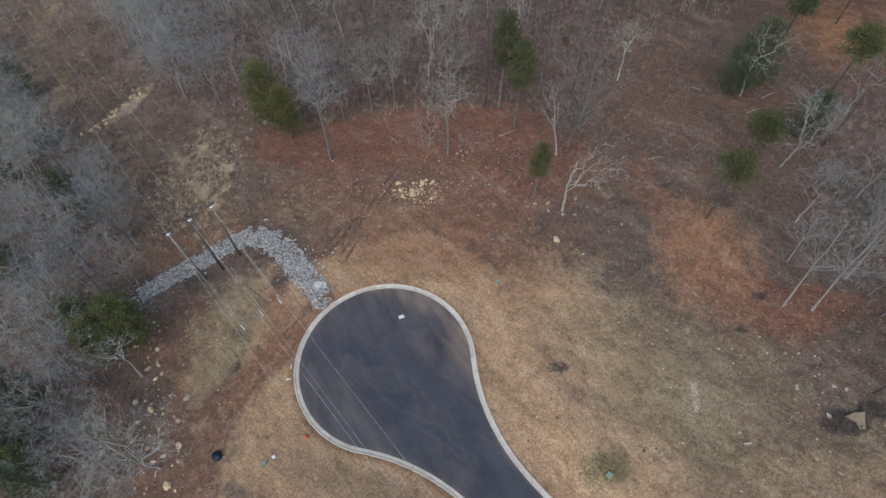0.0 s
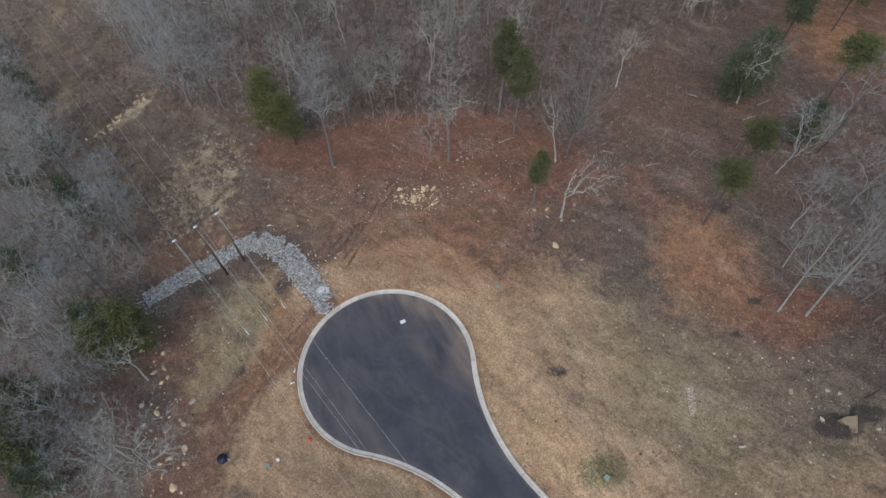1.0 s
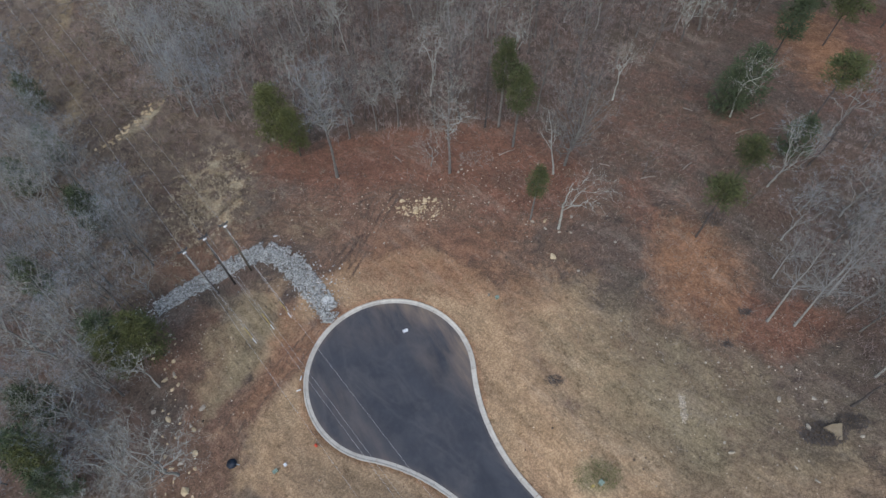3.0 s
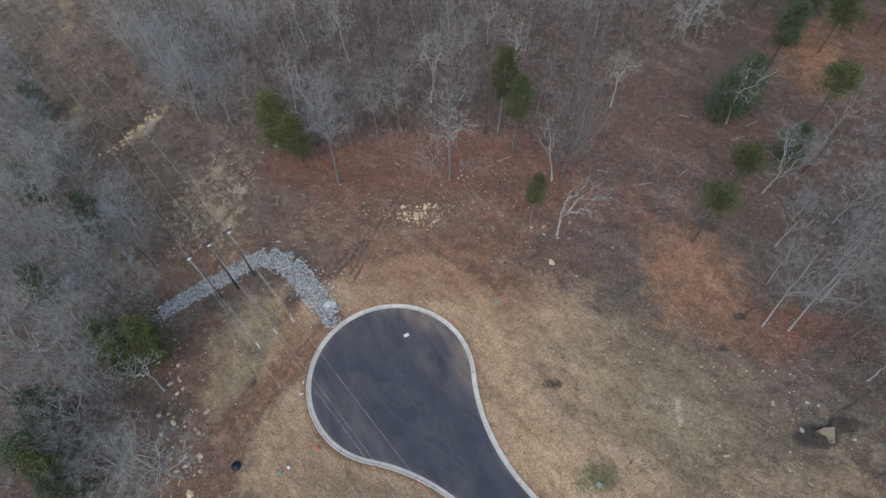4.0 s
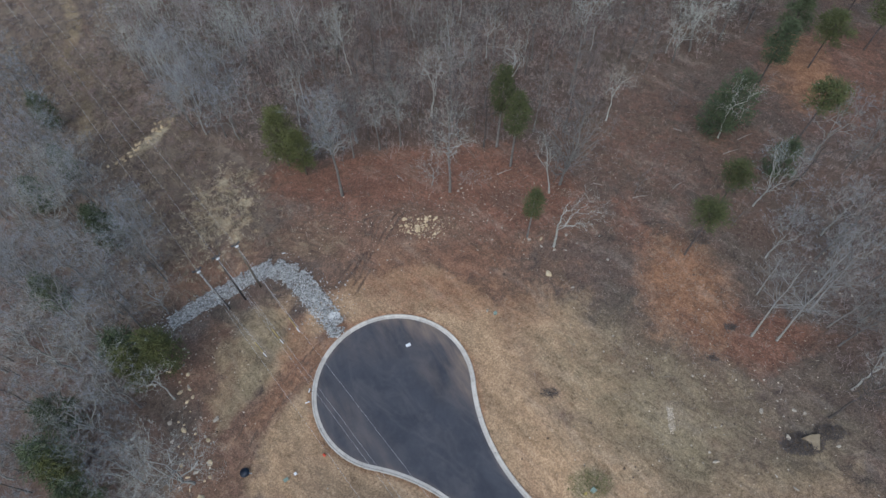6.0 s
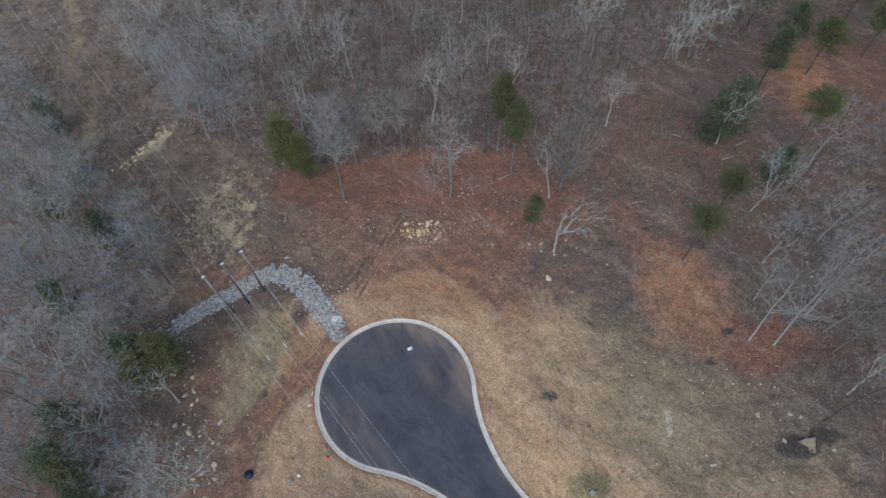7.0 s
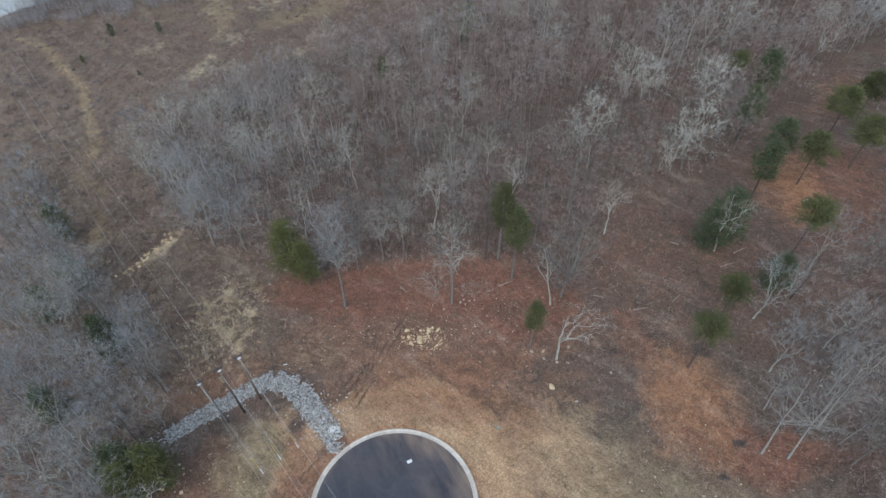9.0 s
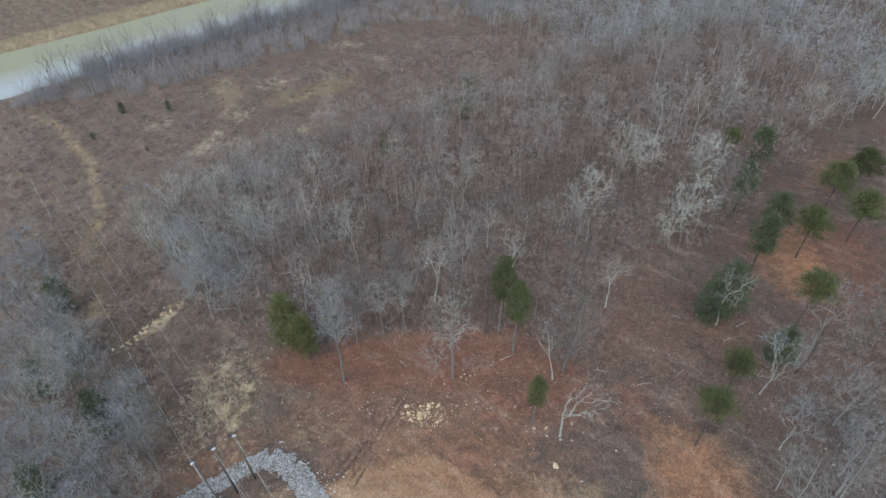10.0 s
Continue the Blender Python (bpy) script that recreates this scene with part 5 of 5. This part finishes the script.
def build_riprap():
    r = random.Random(88)
    iv = np.array([(0.5, 0, 0), (-0.5, 0, 0), (0, 0.5, 0), (0, -0.5, 0), (0, 0, 0.5), (0, 0, -0.5)], dtype=np.float32)
    it = np.array([(0, 2, 4), (2, 1, 4), (1, 3, 4), (3, 0, 4), (2, 0, 5), (1, 2, 5), (3, 1, 5), (0, 3, 5)], dtype=np.int32)
    vs, ts, n = [], [], 0
    for (x0, y0), (x1, y1), w0, w1 in zip(DITCH, DITCH[1:], DITCH_W, DITCH_W[1:]):
        ln = math.hypot(x1 - x0, y1 - y0)
        nx, ny = -(y1 - y0) / ln, (x1 - x0) / ln
        for _ in range(int(ln * (w0 + w1) * 85)):
            t = r.random()
            w = (w0 + (w1 - w0) * t)
            o = r.uniform(-1, 1)
            o = (math.copysign(abs(o) ** 1.1, o) if r.random() < 0.93 else r.gauss(0, 0.8)) * w * (1 + 0.4 * noise.noise(Vector((x0 + t * ln, o * 3, 2))))
            x, y = x0 + (x1 - x0) * t + nx * o, y0 + (y1 - y0) * t + ny * o
            s = r.choice((0.11, 0.14, 0.18, 0.22, 0.3)) * r.uniform(0.8, 1.15)
            sc = np.array([s * r.uniform(0.9, 1.5), s, s * r.uniform(0.6, 0.95)], dtype=np.float32)
            a = r.uniform(0, 6.28)
            v = iv * sc + np.array([[r.uniform(-0.3, 0.3) * s for _ in range(3)] for _ in range(6)], dtype=np.float32)
            c, d = math.cos(a), math.sin(a)
            z = height(x, y) + r.uniform(0.0, 0.28)
            vs.append(np.stack([v[:, 0] * c - v[:, 1] * d + x, v[:, 0] * d + v[:, 1] * c + y, v[:, 2] + v[:, 0] * r.uniform(-0.4, 0.4) + z], 1))
            ts.append(it + n)
            n += len(iv)
    me = array_mesh("riprap", np.concatenate(vs), np.concatenate(ts), M_RIPRAP)
    tagged(new("riprap", me), "grey broken rock lining a drainage ditch", "riprap", kind="stuff")


build_riprap()
slab = Build()
for k in range(9):
    a = 2 * math.pi * k / 9
    rr = 1.0 + 0.25 * math.sin(k * 2.3)
    x, y = -19.6 + rr * math.cos(a), 47.0 + rr * math.sin(a)
    slab.v += [(x, y, height(x, y) - 0.1), (x, y, height(-19.6, 47.0) + 0.22)]
slab.f = [(2 * k, 2 * ((k + 1) % 9), 2 * ((k + 1) % 9) + 1, 2 * k + 1) for k in range(9)] + [tuple(2 * k + 1 for k in range(9))]
tagged(new("splash_pad", slab.mesh("splash_pad", M_RIPRAP)), "rough pale concrete splash pad in grey rock", "concrete pad")

# ---- utility poles and wires ----
LINE = Vector((-0.634, 0.773, 0))
SIDE = Vector((0.773, 0.634, 0))


def build_pole(x, y, top, anchor, wood, label):
    z0 = height(x, y)
    root = tagged(new("utility_pole"), label, "utility pole", "row of three utility poles")
    root.matrix_basis = pose(x, y, z0)
    h = top[2] - z0
    lx, ly = top[0] - x, top[1] - y          # the pole leans a little
    shift = Matrix.Translation((lx, ly, 0))
    shaft = Build().tube([Vector((0, 0, -0.5)), Vector((lx * 0.5, ly * 0.5, h * 0.5)), Vector((lx, ly, h + 0.5))], [0.21, 0.18, 0.14], 10, True)
    part("shaft", shaft.mesh("shaft", wood, True), root)
    turn = shift @ Matrix.Rotation(math.atan2(SIDE.y, SIDE.x), 4, 'Z')
    arm = Build().box((-0.75, -0.08, h - 0.12), (0.75, 0.08, h + 0.06), turn).box((-0.2, -0.26, h - 0.55), (0.2, 0.26, h - 0.1), turn)
    bracket = part("bracket", arm.mesh("bracket", M_DARKMETAL), root, "dark steel bracket at the pole top")
    for sx in (-0.72, 0.72):
        c = turn @ Vector((sx, 0, h + 0.05))
        ins = Build()
        ins.tube([c, c + Vector((0, 0, 0.1)), c + Vector((0, 0, 0.12)), c + Vector((0, 0, 0.3))], [0.06, 0.13, 0.07, 0.1], 8, True)
        part("insulator", ins.mesh("insulator", M_DARKMETAL, True), bracket)
    c = turn @ Vector((0.05, -0.32, h - 0.25))
    cut = Build().tube([c - SIDE * 0.3, c + SIDE * 0.3], [0.15, 0.15], 10, True)
    part("switch_cover", cut.mesh("switch_cover", M_WHITE, True), root, "white cylindrical switch cover")
    # stays down to the anchor
    ax, ay = anchor
    ground = Vector((ax - x, ay - y, height(ax, ay) - z0 - 0.1))
    for k, hh in enumerate((h - 0.5, h - 1.6)):
        a = Vector((lx * hh / h, ly * hh / h, hh))
        foot = ground + SIDE * (0.35 * k)
        part("stay_wire", Build().tube([a, foot], [0.014, 0.014], 5).mesh("stay_wire", M_WIRE), root)
        d = (a - foot).normalized()
        if k == 0:
            part("stay_guard", Build().tube([foot + d * 1.1, foot + d * 3.4], [0.06, 0.05], 6, True).mesh("stay_guard", M_YELLOW), root, "faded yellow stay guard")
            part("stay_guard", Build().tube([foot, foot + d * 1.1], [0.075, 0.07], 6, True).mesh("stay_guard", M_WHITE), root, "white stay guard at the ground")
    return root


POLES = [(-39.8, 50.4, (-40.9, 50.4, 10.0), (-30.7, 39.7)), (-37.0, 52.0, (-38.2, 52.9, 10.0), (-28.1, 42.1)), (-34.4, 54.4, (-35.4, 55.3, 10.0), (-25.5, 44.2))]
for (x, y, tz, an), wood, label in zip(POLES, (M_BARK_GREY, M_BARK_DARK, M_POLE), ("weathered grey wooden utility pole with stay wires", "dark wooden utility pole with stay wires", "brown wooden utility pole with stay wires")):
    build_pole(x, y, tz, an, wood, label)


def cable(points, rad, label):
    cu = Build().tube(points, [rad] * len(points), 4)
    return tagged(new("power_line", cu.mesh("power_line", M_WIRE)), label, "power line", "overhead power lines")


for i, (x, y, tz, an) in enumerate(POLES):
    p0 = Vector((tz[0], tz[1], tz[2] + 0.2))
    down = [p0 + LINE * k + Vector((0, 0, -0.34 * k + 0.00098 * k * k)) for k in range(0, 241, 8)]
    cable(down, 0.017, "thin grey power line crossing the valley")
    up = [p0 - LINE * k + Vector((0, 0, 0.0011 * k * (k - 85) + 0.02 * k)) for k in range(0, 86, 5)]
    cable(up, 0.011, "thin grey power line crossing the road")
    if i == 1:
        cable([q + SIDE * 0.7 for q in up], 0.011, "thin grey power line crossing the road")

# ---- small fixtures ----
def at(x, y, turn=0, dz=0.0):
    d = road_distance(x, y)
    return pose(x, y, (road_z(x, y) if d < -0.8 else height(x, y)) + dz, 0, 0, turn)


hyd = tagged(new("fire_hydrant"), "red fire hydrant on straw-coloured grass", "hydrant")
hyd.matrix_basis = at(-18.9, 22.8)
barrel = part("barrel", Build().tube([Vector((0, 0, -0.1)), Vector((0, 0, 0.08)), Vector((0, 0, 0.1)), Vector((0, 0, 0.6)), Vector((0, 0, 0.62)), Vector((0, 0, 0.68)), Vector((0, 0, 0.8))],
                            [0.2, 0.2, 0.14, 0.14, 0.2, 0.2, 0.05], 12, True).mesh("barrel", M_RED, True), hyd)
for dx, dy in ((1, 0), (-1, 0), (0, 1)):
    part("nozzle", Build().tube([Vector((dx * 0.1, dy * 0.1, 0.45)), Vector((dx * 0.27, dy * 0.27, 0.45))], [0.08, 0.08], 8, True).mesh("nozzle", M_RED, True), barrel)

tub = tagged(new("plastic_tub"), "round dark blue plastic tub on bare soil", "tub")
tub.matrix_basis = at(-31.0, 20.3)
part("body", Build().tube([Vector((0, 0, -0.05)), Vector((0, 0, 0.45)), Vector((0, 0, 0.5)), Vector((0, 0, 0.45)), Vector((0, 0, 0.1))], [0.62, 0.7, 0.74, 0.64, 0.58], 20, True).mesh("body", M_NAVY, True), tub)
part("pipe", Build().tube([Vector((0.4, 0, 0.42)), Vector((1.15, -0.1, 0.1))], [0.07, 0.07], 8, True).mesh("pipe", M_METAL), tub, "short grey pipe")


def pedestal(x, y, w, d, h, turn, mat, label):
    root = tagged(new("utility_box"), label, "utility box", "ground utility boxes")
    root.matrix_basis = at(x, y, turn)
    part("cabinet", Build().box((-w / 2, -d / 2, -0.1), (w / 2, d / 2, h)).mesh("cabinet", mat), root)
    part("lid", Build().box((-w / 2 - 0.03, -d / 2 - 0.03, h), (w / 2 + 0.03, d / 2 + 0.03, h + 0.05)).mesh("lid", mat), root)
    return root


pedestal(-24.2, 19.0, 0.7, 0.4, 0.5, 35, M_GREENBOX, "low pale green utility box in grass")
pedestal(-22.9, 19.9, 0.36, 0.32, 0.5, 35, M_WHITE, "small white utility box in grass")
pedestal(21.2, 16.8, 0.62, 0.6, 0.5, 45, M_GREENBOX, "pale green utility pedestal in a dark weedy patch")
pedestal(20.1, 16.4, 0.32, 0.28, 0.5, 20, M_YELLOW, "small pale yellow marker box in a dark weedy patch")
pedestal(8.5, 46.2, 0.5, 0.42, 0.6, 20, M_GREENBOX, "green utility pedestal beside the kerb")
pedestal(7.2, 46.8, 0.3, 0.28, 0.5, 60, M_PALESTONE, "small white utility pedestal beside the kerb")
paper = Build().box((-0.42, -0.26, 0.01), (0.42, 0.26, 0.06)).box((-0.4, -0.24, 0.06), (0.4, 0.24, 0.075))
ob = tagged(new("foam_sheet", paper.mesh("foam_sheet", M_WHITE)), "white rectangular foam sheet lying on asphalt", "sheet")
ob.matrix_basis = at(-6.4, 41.3, 25)
for x, y, tn in ((-22.5, 33.4, 80), (-22.6, 31.4, 20), (-45.8, 14.4, 30), (-31, 61.5, 10)):
    b = Build().tube([Vector((-0.35, 0, 0.06)), Vector((0.35, 0, 0.1))], [0.09, 0.09], 8, True)
    ob = tagged(new("plastic_pipe", b.mesh("plastic_pipe", M_WHITE, True)), "short white plastic pipe lying in grass", "pipe", "white pipe pieces")
    ob.matrix_basis = at(x, y, tn)


# ---- stump, brush heaps, sticks, brush ----
def heap(name, x, y, rad, count, seed, mat, label, category, wide=0.05, hi=0.7):
    r = random.Random(seed)
    b = Build()
    for _ in range(count):
        a, q = r.uniform(0, 6.28), rad * math.sqrt(r.random())
        c = Vector((q * math.cos(a), q * math.sin(a) * 0.6, hi * (1 - q / rad) * r.random()))
        px, py = x + c.x, y + c.y
        c = Vector((px, py, height(px, py) + c.z))
        d = Vector((r.uniform(-1, 1), r.uniform(-1, 1), r.uniform(-0.15, 0.45))).normalized() * r.uniform(0.4, 1.5)
        b.tube([c - d * 0.5, c + d * 0.1, c + d * 0.5], [wide, wide * 0.8, 0], 4)
    return tagged(new(name, b.mesh(name, mat)), label, category, kind="stuff")


heap("brush_pile", 51.5, 22.6, 3.0, 520, 91, M_BARK_DARK, "dark heap of uprooted brush and soil", "brush pile", 0.035, 0.9)
heap("brush_pile", 55.5, 24.0, 2.2, 260, 92, M_BARK_DARK, "dark heap of uprooted brush and soil", "brush pile", 0.03, 0.6)
heap("root_stump", 16.2, 31.4, 1.5, 120, 93, M_BARK_DARK, "torn dark root stump on straw", "stump", 0.025, 0.4)
stone(PALE, 16.1, 31.5, 0.6, sr, "pale stone caught in torn roots", "loose stones", 1.2)
heap("brush_pile", 6.0, 78.0, 3.5, 130, 94, M_STICK, "loose heap of cut branches by trees", "brush pile", 0.04, 0.5)
heap("brush_pile", 46.0, 60.0, 2.5, 90, 95, M_BARK_DARK, "dark tangle of fallen branches", "brush pile", 0.05, 0.4)
heap("brush_pile", 47.1, 42.4, 1.1, 60, 96, M_BARK_DARK, "small dark brush heap on red soil", "brush pile", 0.05, 0.4)
heap("root_stump", 42.7, 36.8, 0.9, 60, 99, M_BARK_DARK, "dark stump hole with torn roots in red soil", "stump", 0.03, 0.3)
heap("weed_patch", 21.0, 17.8, 3.3, 600, 98, M_CEDAR_OLIVE, "dark weedy patch round utility boxes", "weed patch", 0.014, 0.16)
heap("brush_pile", -49.5, 44.5, 2.6, 70, 97, M_STICK, "pale driftwood at the ditch's end", "brush pile", 0.05, 0.3)
for x, y, ln, tn in ((47.8, 87.0, 2.6, -30), (56.0, 80.0, 3.5, 20), (52.0, 88.0, 3.0, 60), (37.0, 70.0, 3.2, 10), (30.0, 74.0, 2.5, -20), (44.0, 72.0, 2.4, 40), (60.0, 84.0, 4.5, 25), (-9.0, 78.5, 2.6, -50), (79.0, 98.0, 4.0, 15), (12.0, 79.0, 3.4, 25)):
    b = Build().tube([Vector((-ln / 2, 0, 0.1)), Vector((0, 0.1, 0.14)), Vector((ln / 2, 0, 0.1))], [0.12, 0.1, 0.05], 7, True)
    ob = tagged(new("fallen_log", b.mesh("fallen_log", M_STICK, True)), "pale fallen log in dead leaves", "log", "fallen logs")
    ob.matrix_basis = at(x, y, tn)


def tufts(name, places, seed, mat, label, lo, hi, spread, blades, rad, category):
    """Clumps of thin stems, each a three-sided spike."""
    r = random.Random(seed)
    vs, ts, n = [], [], 0
    tri = np.array([[0, 1, 3], [1, 2, 3], [2, 0, 3]], dtype=np.int32)
    for x, y in places:
        z, s = height(x, y) - 0.05, r.uniform(lo, hi)
        for _ in range(blades):
            a, k = r.uniform(0, 6.28), r.uniform(0.2, 1.0) * spread
            bx, by = x + r.uniform(-0.3, 0.3) * s, y + r.uniform(-0.3, 0.3) * s
            tip = (bx + math.cos(a) * k * s, by + math.sin(a) * k * s, z + s * r.uniform(0.5, 1.0))
            w = rad * s ** 0.5
            vs.append([(bx - w, by - w * 0.6, z), (bx + w, by - w * 0.6, z), (bx, by + w, z), tip])
            ts.append(tri + n)
            n += 4
    me = array_mesh(name, np.array(vs, dtype=np.float32).reshape(-1, 3), np.concatenate(ts), mat)
    return tagged(new(name, me), label, category, kind="stuff")


def sprinkle(seed, count, pick):
    r = random.Random(seed)
    out = []
    while len(out) < count:
        p = pick(r)
        if road_distance(*p) > 1.2:
            out.append(p)
    return out


def strip(r):
    k, o = r.uniform(6, 150), r.gauss(-4, 12)
    return -37 + LINE.x * k + SIDE.x * o, 53 + LINE.y * k + SIDE.y * o


def woods_floor(r):
    while True:
        x, y = r.uniform(-100, 95), r.uniform(10, 130)
        if inside(BACK, x, y) or inside(LEFT, x, y) or inside(RIGHT, x, y):
            return x, y


def slope(r):
    return r.gauss(40, 14), r.gauss(75, 18)


def clearing(r):
    return r.uniform(-45, 55), r.uniform(12, 72)


def flat_land(r):
    return r.uniform(-210, -40), r.uniform(170, 300)


def chips(name, places, seed, mat, label, category, lo, hi):
    """Small broken pieces lying about, each an uneven octahedron."""
    r = random.Random(seed)
    it = np.array([(0, 2, 4), (2, 1, 4), (1, 3, 4), (3, 0, 4), (2, 0, 5), (1, 2, 5), (3, 1, 5), (0, 3, 5)], dtype=np.int32)
    vs, ts, n = [], [], 0
    for x, y in places:
        s = lo + (hi - lo) * r.random() ** 2.5
        a, z, w = r.uniform(0, 6.28), height(x, y), s * r.uniform(0.5, 1.0)
        c, d, h = math.cos(a), math.sin(a), s * r.uniform(0.3, 0.7)
        j = [r.uniform(-0.25, 0.25) * s for _ in range(4)]
        vs += [(x + c * s, y + d * s, z + 0.02), (x - c * s, y - d * s, z + 0.02), (x - d * w + j[0], y + c * w + j[1], z + 0.03), (x + d * w, y - c * w, z + 0.03), (x + j[2], y + j[3], z + h), (x, y, z - h)]
        ts.append(it + n)
        n += 6
    me = array_mesh(name, np.array(vs, dtype=np.float32), np.concatenate(ts), mat)
    return tagged(new(name, me), label, category, kind="stuff")


def worked_soil(r):
    pick = r.random()
    return (r.uniform(-30, 16), r.gauss(67, 5)) if pick < 0.4 else (r.gauss(42, 10), r.gauss(32, 10)) if pick < 0.7 else (r.gauss(-38, 4), r.uniform(10, 48)) if pick < 0.93 else clearing(r)


chips("stone_chips", sprinkle(111, 1000, worked_soil), 21, M_CHIP, "small pale stone chips scattered over bare soil", "stones", 0.04, 0.2)
chips("soil_clods", sprinkle(112, 500, worked_soil), 22, M_CLOD, "dark clods of turned soil and dead leaves", "soil", 0.06, 0.28)
chips("stone_rubble", sprinkle(114, 260, lambda r: (r.gauss(-4.7, 2.4), r.gauss(65.7, 1.2))), 24, M_LIMESTONE, "yellow stone rubble between the heaped blocks", "stones", 0.06, 0.2)
chips("pale_scar", sprinkle(115, 260, lambda r: (lambda k: (34.1 + 0.14 * k + r.gauss(0, 0.22), 25.2 + 3.6 * k + r.gauss(0, 0.15)))(r.random())), 25, M_CHIP, "whitish streak of crushed stone on the slope", "stones", 0.08, 0.24)
chips("ditch_spill", sprinkle(113, 420, lambda r: (r.gauss(-51.5, 1.8), r.gauss(46.6, 1.6)) if r.random() < 0.5 else (r.gauss(-22, 3), r.gauss(50, 3))), 23, M_RIPRAP, "grey rock bits spilled round the ditch", "stones", 0.06, 0.22)
tufts("dry_brush", sprinkle(101, 3800, strip), 1, M_BRUSH, "dry brown brush and dead weeds under the wires", 0.5, 1.6, 0.8, 7, 0.045, "brush")
tufts("straw_clumps", sprinkle(107, 480, lambda r: (r.gauss(-48, 4), r.gauss(74, 6.5))), 7, M_STRAW, "pale clumps of dead straw on the bank", 0.4, 1.1, 1.0, 8, 0.05, "dead grass")
tufts("undergrowth", sprinkle(102, 3200, woods_floor), 2, M_TWIG_BROWN, "leafless brown undergrowth on the woodland floor", 0.7, 2.6, 0.7, 7, 0.026, "undergrowth")
tufts("weeds", sprinkle(103, 1500, slope), 3, M_BRUSH, "thin dead weeds on the open slope", 0.4, 1.3, 0.6, 6, 0.022, "weeds")
tufts("flat_scrub", sprinkle(105, 1800, flat_land), 5, M_BRUSH, "dead scrub on the river flat", 0.5, 1.8, 0.7, 6, 0.04, "scrub")


def build_sticks():
    r = random.Random(106)
    b = Build()
    for i in range(4200):
        x, y = (slope(r) if i % 3 == 1 else (r.gauss(0, 22), r.gauss(76, 7)) if i % 3 == 0 else (r.gauss(46, 11), r.gauss(44, 10))) if i % 7 else strip(r)
        if road_distance(x, y) < 6:
            continue
        ln, a = r.choice((0.2, 0.25, 0.3, 0.4, 0.5, 0.7, 1.0, 1.7)) * r.uniform(0.7, 1.3), r.uniform(0, 6.28)
        c = Vector((x, y, height(x, y) + 0.06))
        d = Vector((math.cos(a), math.sin(a), r.uniform(-0.1, 0.2))) * ln * 0.5
        b.tube([c - d, c + d], [0.03, 0.012], 3)
    tagged(new("fallen_sticks", b.mesh("fallen_sticks", M_STICK)), "pale fallen sticks on red leaf litter", "sticks", kind="stuff")


build_sticks()
